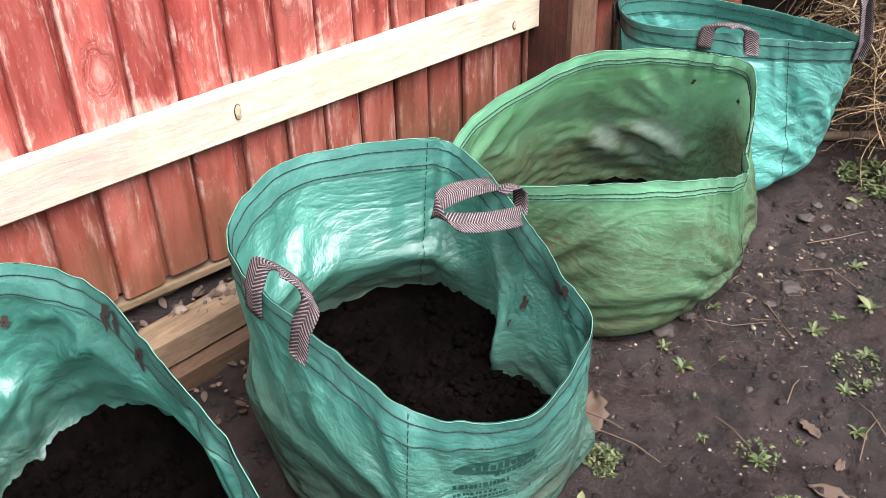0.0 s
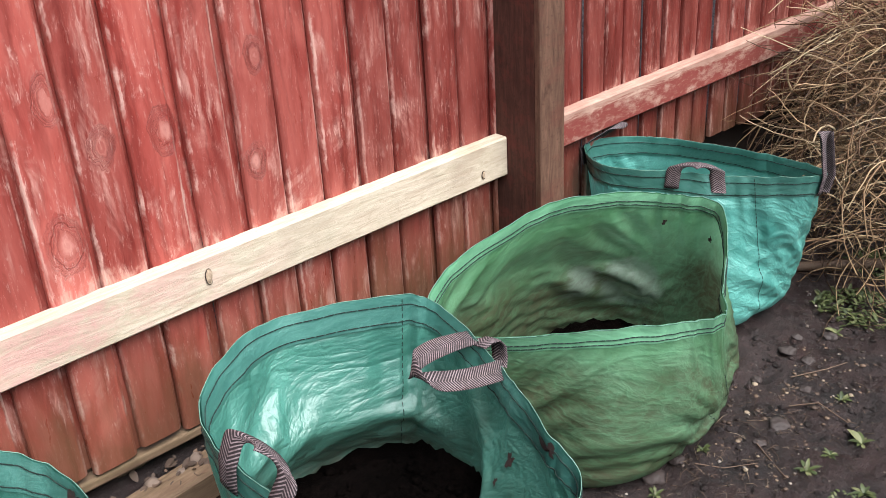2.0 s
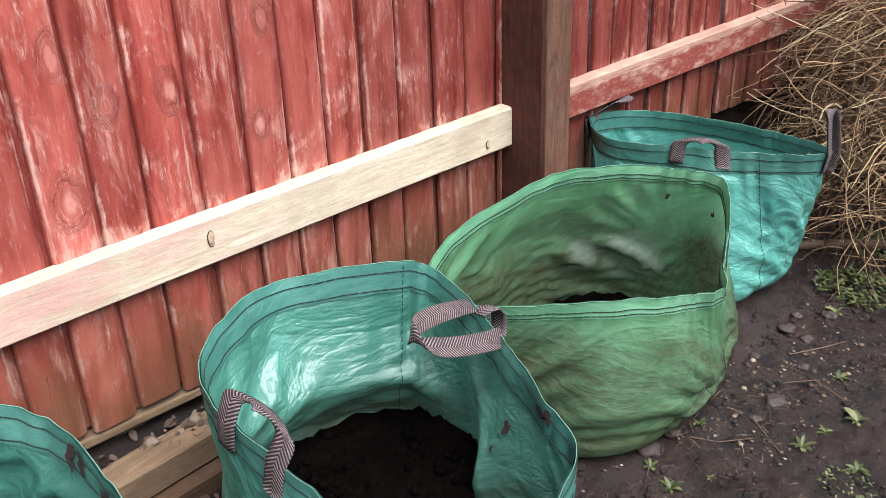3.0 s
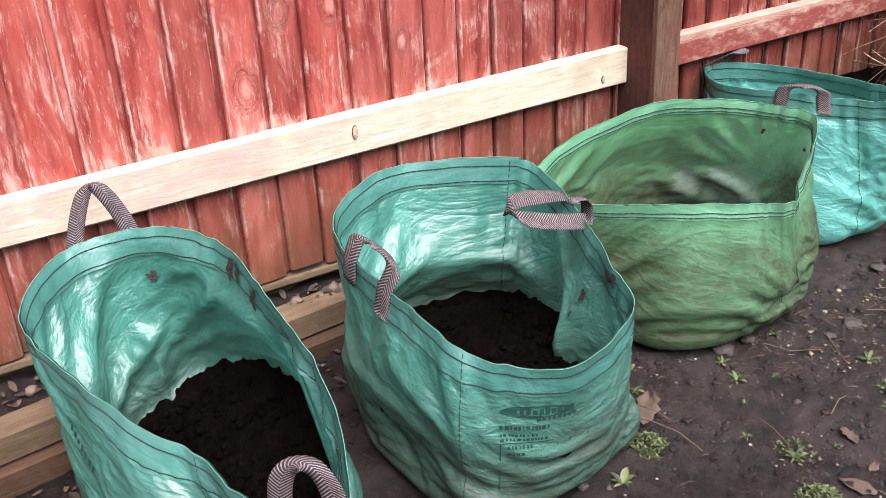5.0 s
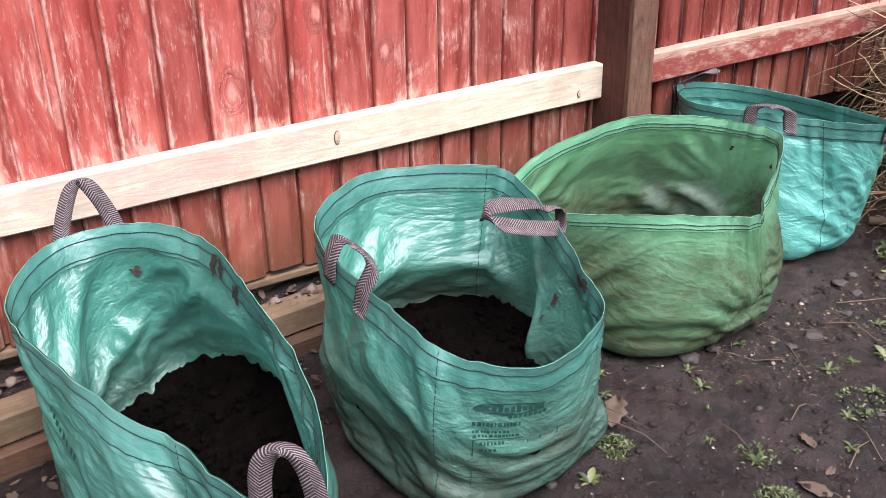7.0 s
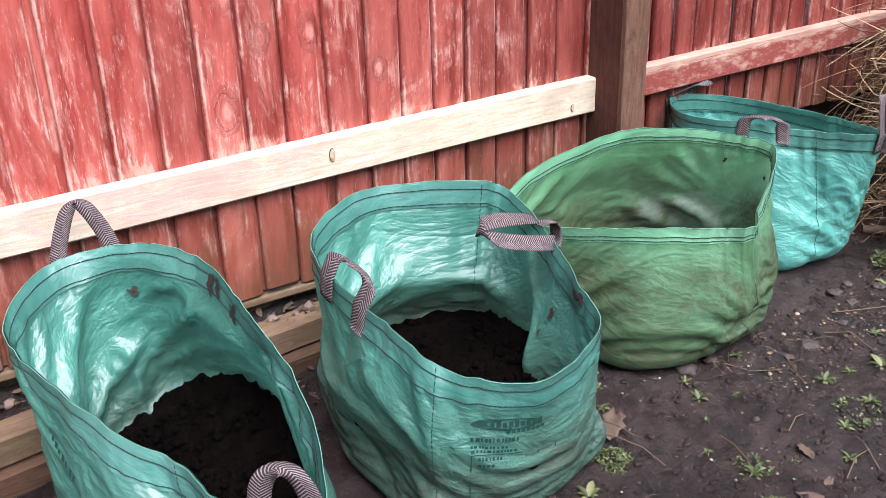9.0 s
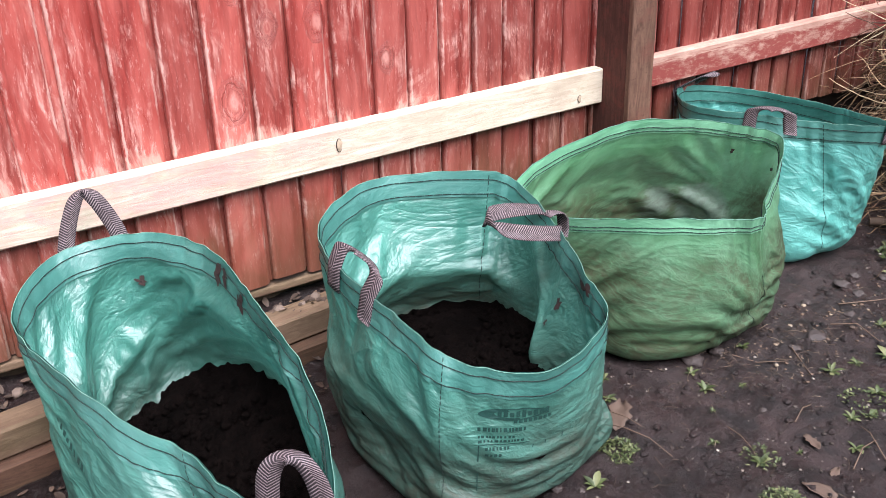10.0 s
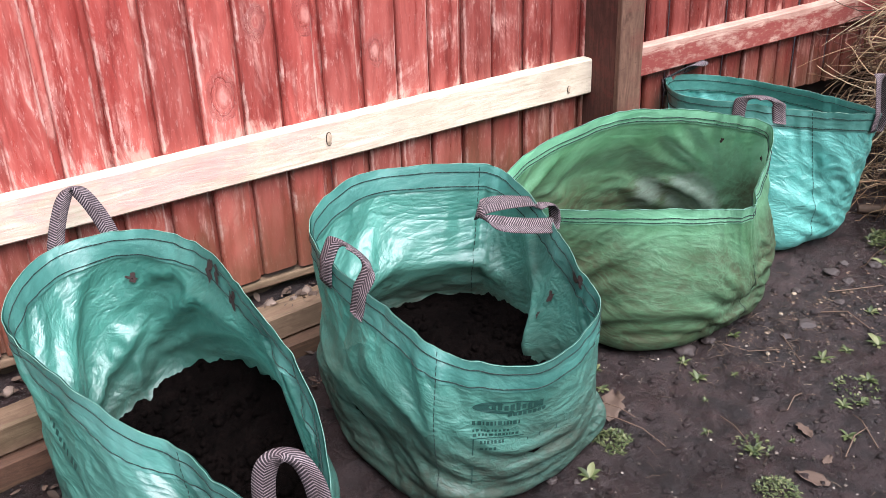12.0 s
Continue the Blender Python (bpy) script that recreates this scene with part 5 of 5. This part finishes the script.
def dead_leaf(x, y, size, turn, colour_shift):
    vs, fs = [], []
    n = 7
    for i in range(n + 1):
        f = i / n
        w = size * 0.62 * math.sin(math.pi * (0.06 + 0.9 * f)) ** 0.7 * (1 + 0.25 * math.sin(f * 19 + colour_shift))
        for k in range(5):
            g = (k - 2) / 2
            z = 0.006 + 0.10 * size * g * g + 0.05 * size * math.sin(f * 5 + g * 2 + colour_shift)
            vs.append(((f - 0.5) * size * 1.3, g * w * 0.5, z))
    for i in range(n):
        for k in range(4):
            a = i * 5 + k
            fs.append((a, a + 1, a + 6, a + 5))
    ob = from_arrays("dead_leaf", vs, fs, M_DEADLEAF)
    mod = ob.modifiers.new("thickness", "SOLIDIFY")
    mod.thickness = 0.0008
    ob.matrix_world = pose(x, y, ground_height(x, y), 0, 0, turn)
    return tagged(ob, "curled brown dead leaf lying on soil", "leaf", "dead leaves")


for k, (x, y, sz, tn) in enumerate(((1.105, 0.855, 0.085, 40), (1.275, 0.448, 0.055, 110), (1.39, 0.56, 0.04, 75), (1.36, 0.475, 0.03, 20))):
    dead_leaf(x, y, sz, tn, k * 1.7)


def twig(points, r, label="thin dry twig lying on bare soil"):
    pts = []
    for (x, y), z in points:
        pts.append((x, y, ground_height(x, y) + z + r))
    ob = from_arrays("twig", *tube_arrays(pts, [r * (1 - 0.12 * i) for i in range(len(pts))], 5), M_TWIG)
    return tagged(ob, label, "twig", "twigs on the soil")


twig([((1.04, 0.885), 0.012), ((1.07, 0.80), 0.03), ((1.09, 0.74), 0.022), ((1.11, 0.69), 0.004)], 0.0017)
twig([((1.08, 0.85), 0.03), ((1.085, 0.81), 0.045), ((1.10, 0.775), 0.03)], 0.0014)
twig([((1.67, 0.85), 0.004), ((1.645, 0.79), 0.006), ((1.615, 0.745), 0.003)], 0.0018)
twig([((1.285, 0.70), 0.01), ((1.27, 0.65), 0.02), ((1.265, 0.61), 0.014), ((1.25, 0.585), 0.004)], 0.0016)
twig([((1.51, 0.90), 0.003), ((1.56, 0.86), 0.006), ((1.61, 0.81), 0.003)], 0.0016)
twig([((1.42, 0.63), 0.003), ((1.46, 0.645), 0.012), ((1.50, 0.655), 0.003)], 0.0018)
twig([((1.39, 0.455), 0.003), ((1.45, 0.48), 0.018), ((1.51, 0.49), 0.003)], 0.0018)
twig([((1.84, 0.87), 0.003), ((1.88, 0.82), 0.006), ((1.87, 0.74), 0.003)], 0.0020)
twig([((1.48, 0.44), 0.003), ((1.50, 0.50), 0.022), ((1.53, 0.54), 0.003)], 0.0016)
twig([((1.95, 0.93), 0.003), ((2.02, 0.88), 0.006), ((2.09, 0.86), 0.003)], 0.0020)
bits = []
for i in range(700):
    x, y = rnd(0.9, 2.6), rnd(0.3, 1.1)
    if random.random() < 0.45:
        x, y = random.gauss(1.62, 0.16), random.gauss(0.86, 0.07)
    if clear(x, y, -0.02):
        a, l = rnd(0, 6.283), 0.006 + 0.04 * random.random() ** 2
        z = ground_height(x, y) + 0.002
        mid = (x + l * 0.5 * math.cos(a) + rnd(-0.004, 0.004), y + l * 0.5 * math.sin(a) + rnd(-0.004, 0.004), z + rnd(0.0, 0.006))
        bits.append(tube_arrays([(x, y, z), mid, (x + l * math.cos(a), y + l * math.sin(a), z)], [0.0007, 0.0007, 0.0004], 3))
tagged(from_arrays("plant_debris", *join_arrays(bits), M_TWIG), "scattered short bits of dry stalk and root", "debris", kind="stuff")

# leaf and bark litter along the foot of the fence
litter = []
for i in range(900):
    x = rnd(-0.7, 1.5)
    y = rnd(1.50, 1.565) + 0.02 * x if random.random() < 0.6 else rnd(1.25, 1.42) + 0.1 * x
    if y > 1.57 or (y < 1.46 and not clear(x, y, -0.02)):
        continue
    z = bank_height(x, y) + rnd(0.001, 0.012) if y > 1.49 else ground_height(x, y) + rnd(0.002, 0.014)
    l = rnd(0.008, 0.03)
    litter.append(leaf_shape(l, l * rnd(0.4, 0.8), rnd(0, 6.283), rnd(-0.5, 0.7), (x, y, z), rnd(-0.8, 0.8)))
tagged(from_arrays("leaf_litter", *join_arrays(litter), M_DEADLEAF), "brown leaf and bark litter along the fence foot", "litter", kind="stuff")

# crumbs on the compost
for sk, level, slope in ((SACK_A, 0.120, 0.42), (SACK_B, 0.150, 0.0)):
    pieces = []
    for i in range(1100):
        u, f = random.random(), math.sqrt(random.random()) * (0.86 if slope else 0.96)
        e = sk.at(u, sk.height_at(u, level), -0.012)
        p = Vector((sk.mid.x, sk.mid.y, level)).lerp(e, f)
        r = 0.002 + 0.010 * random.random() ** 3
        pieces.append(lump((p.x, p.y, min(0.21, level + slope * (p.x - sk.mid.x)) + rnd(-0.004, 0.010)), r, 0.8, i * 0.61, 1))
    tagged(from_arrays("compost_crumbs", *join_arrays(pieces), M_COMPOST), "dark loose crumbs on the compost", "compost", "compost fillings", "stuff")

# finer crumbs, grit and bark chips over the trodden soil
tagged(from_arrays("wet_clods", *scatter(900, (0.6, 2.6, 0.15, 1.25), 0.0015, 0.007, 0.5, 21.0), M_MUD_SHADE), "dark wet clods of trodden soil", "soil", kind="stuff")
tagged(from_arrays("fine_grit", *scatter(520, (0.7, 2.6, 0.15, 1.2), 0.0012, 0.0045, 0.6, 33.0), M_STONE), "fine pale grit trodden into the soil", "grit", kind="stuff")
tagged(from_arrays("bark_chips", *scatter(170, (1.55, 2.15, 0.72, 1.0), 0.003, 0.009, 0.45, 47.0), M_TWIG), "reddish bark chips beside the green sack", "debris", kind="stuff")
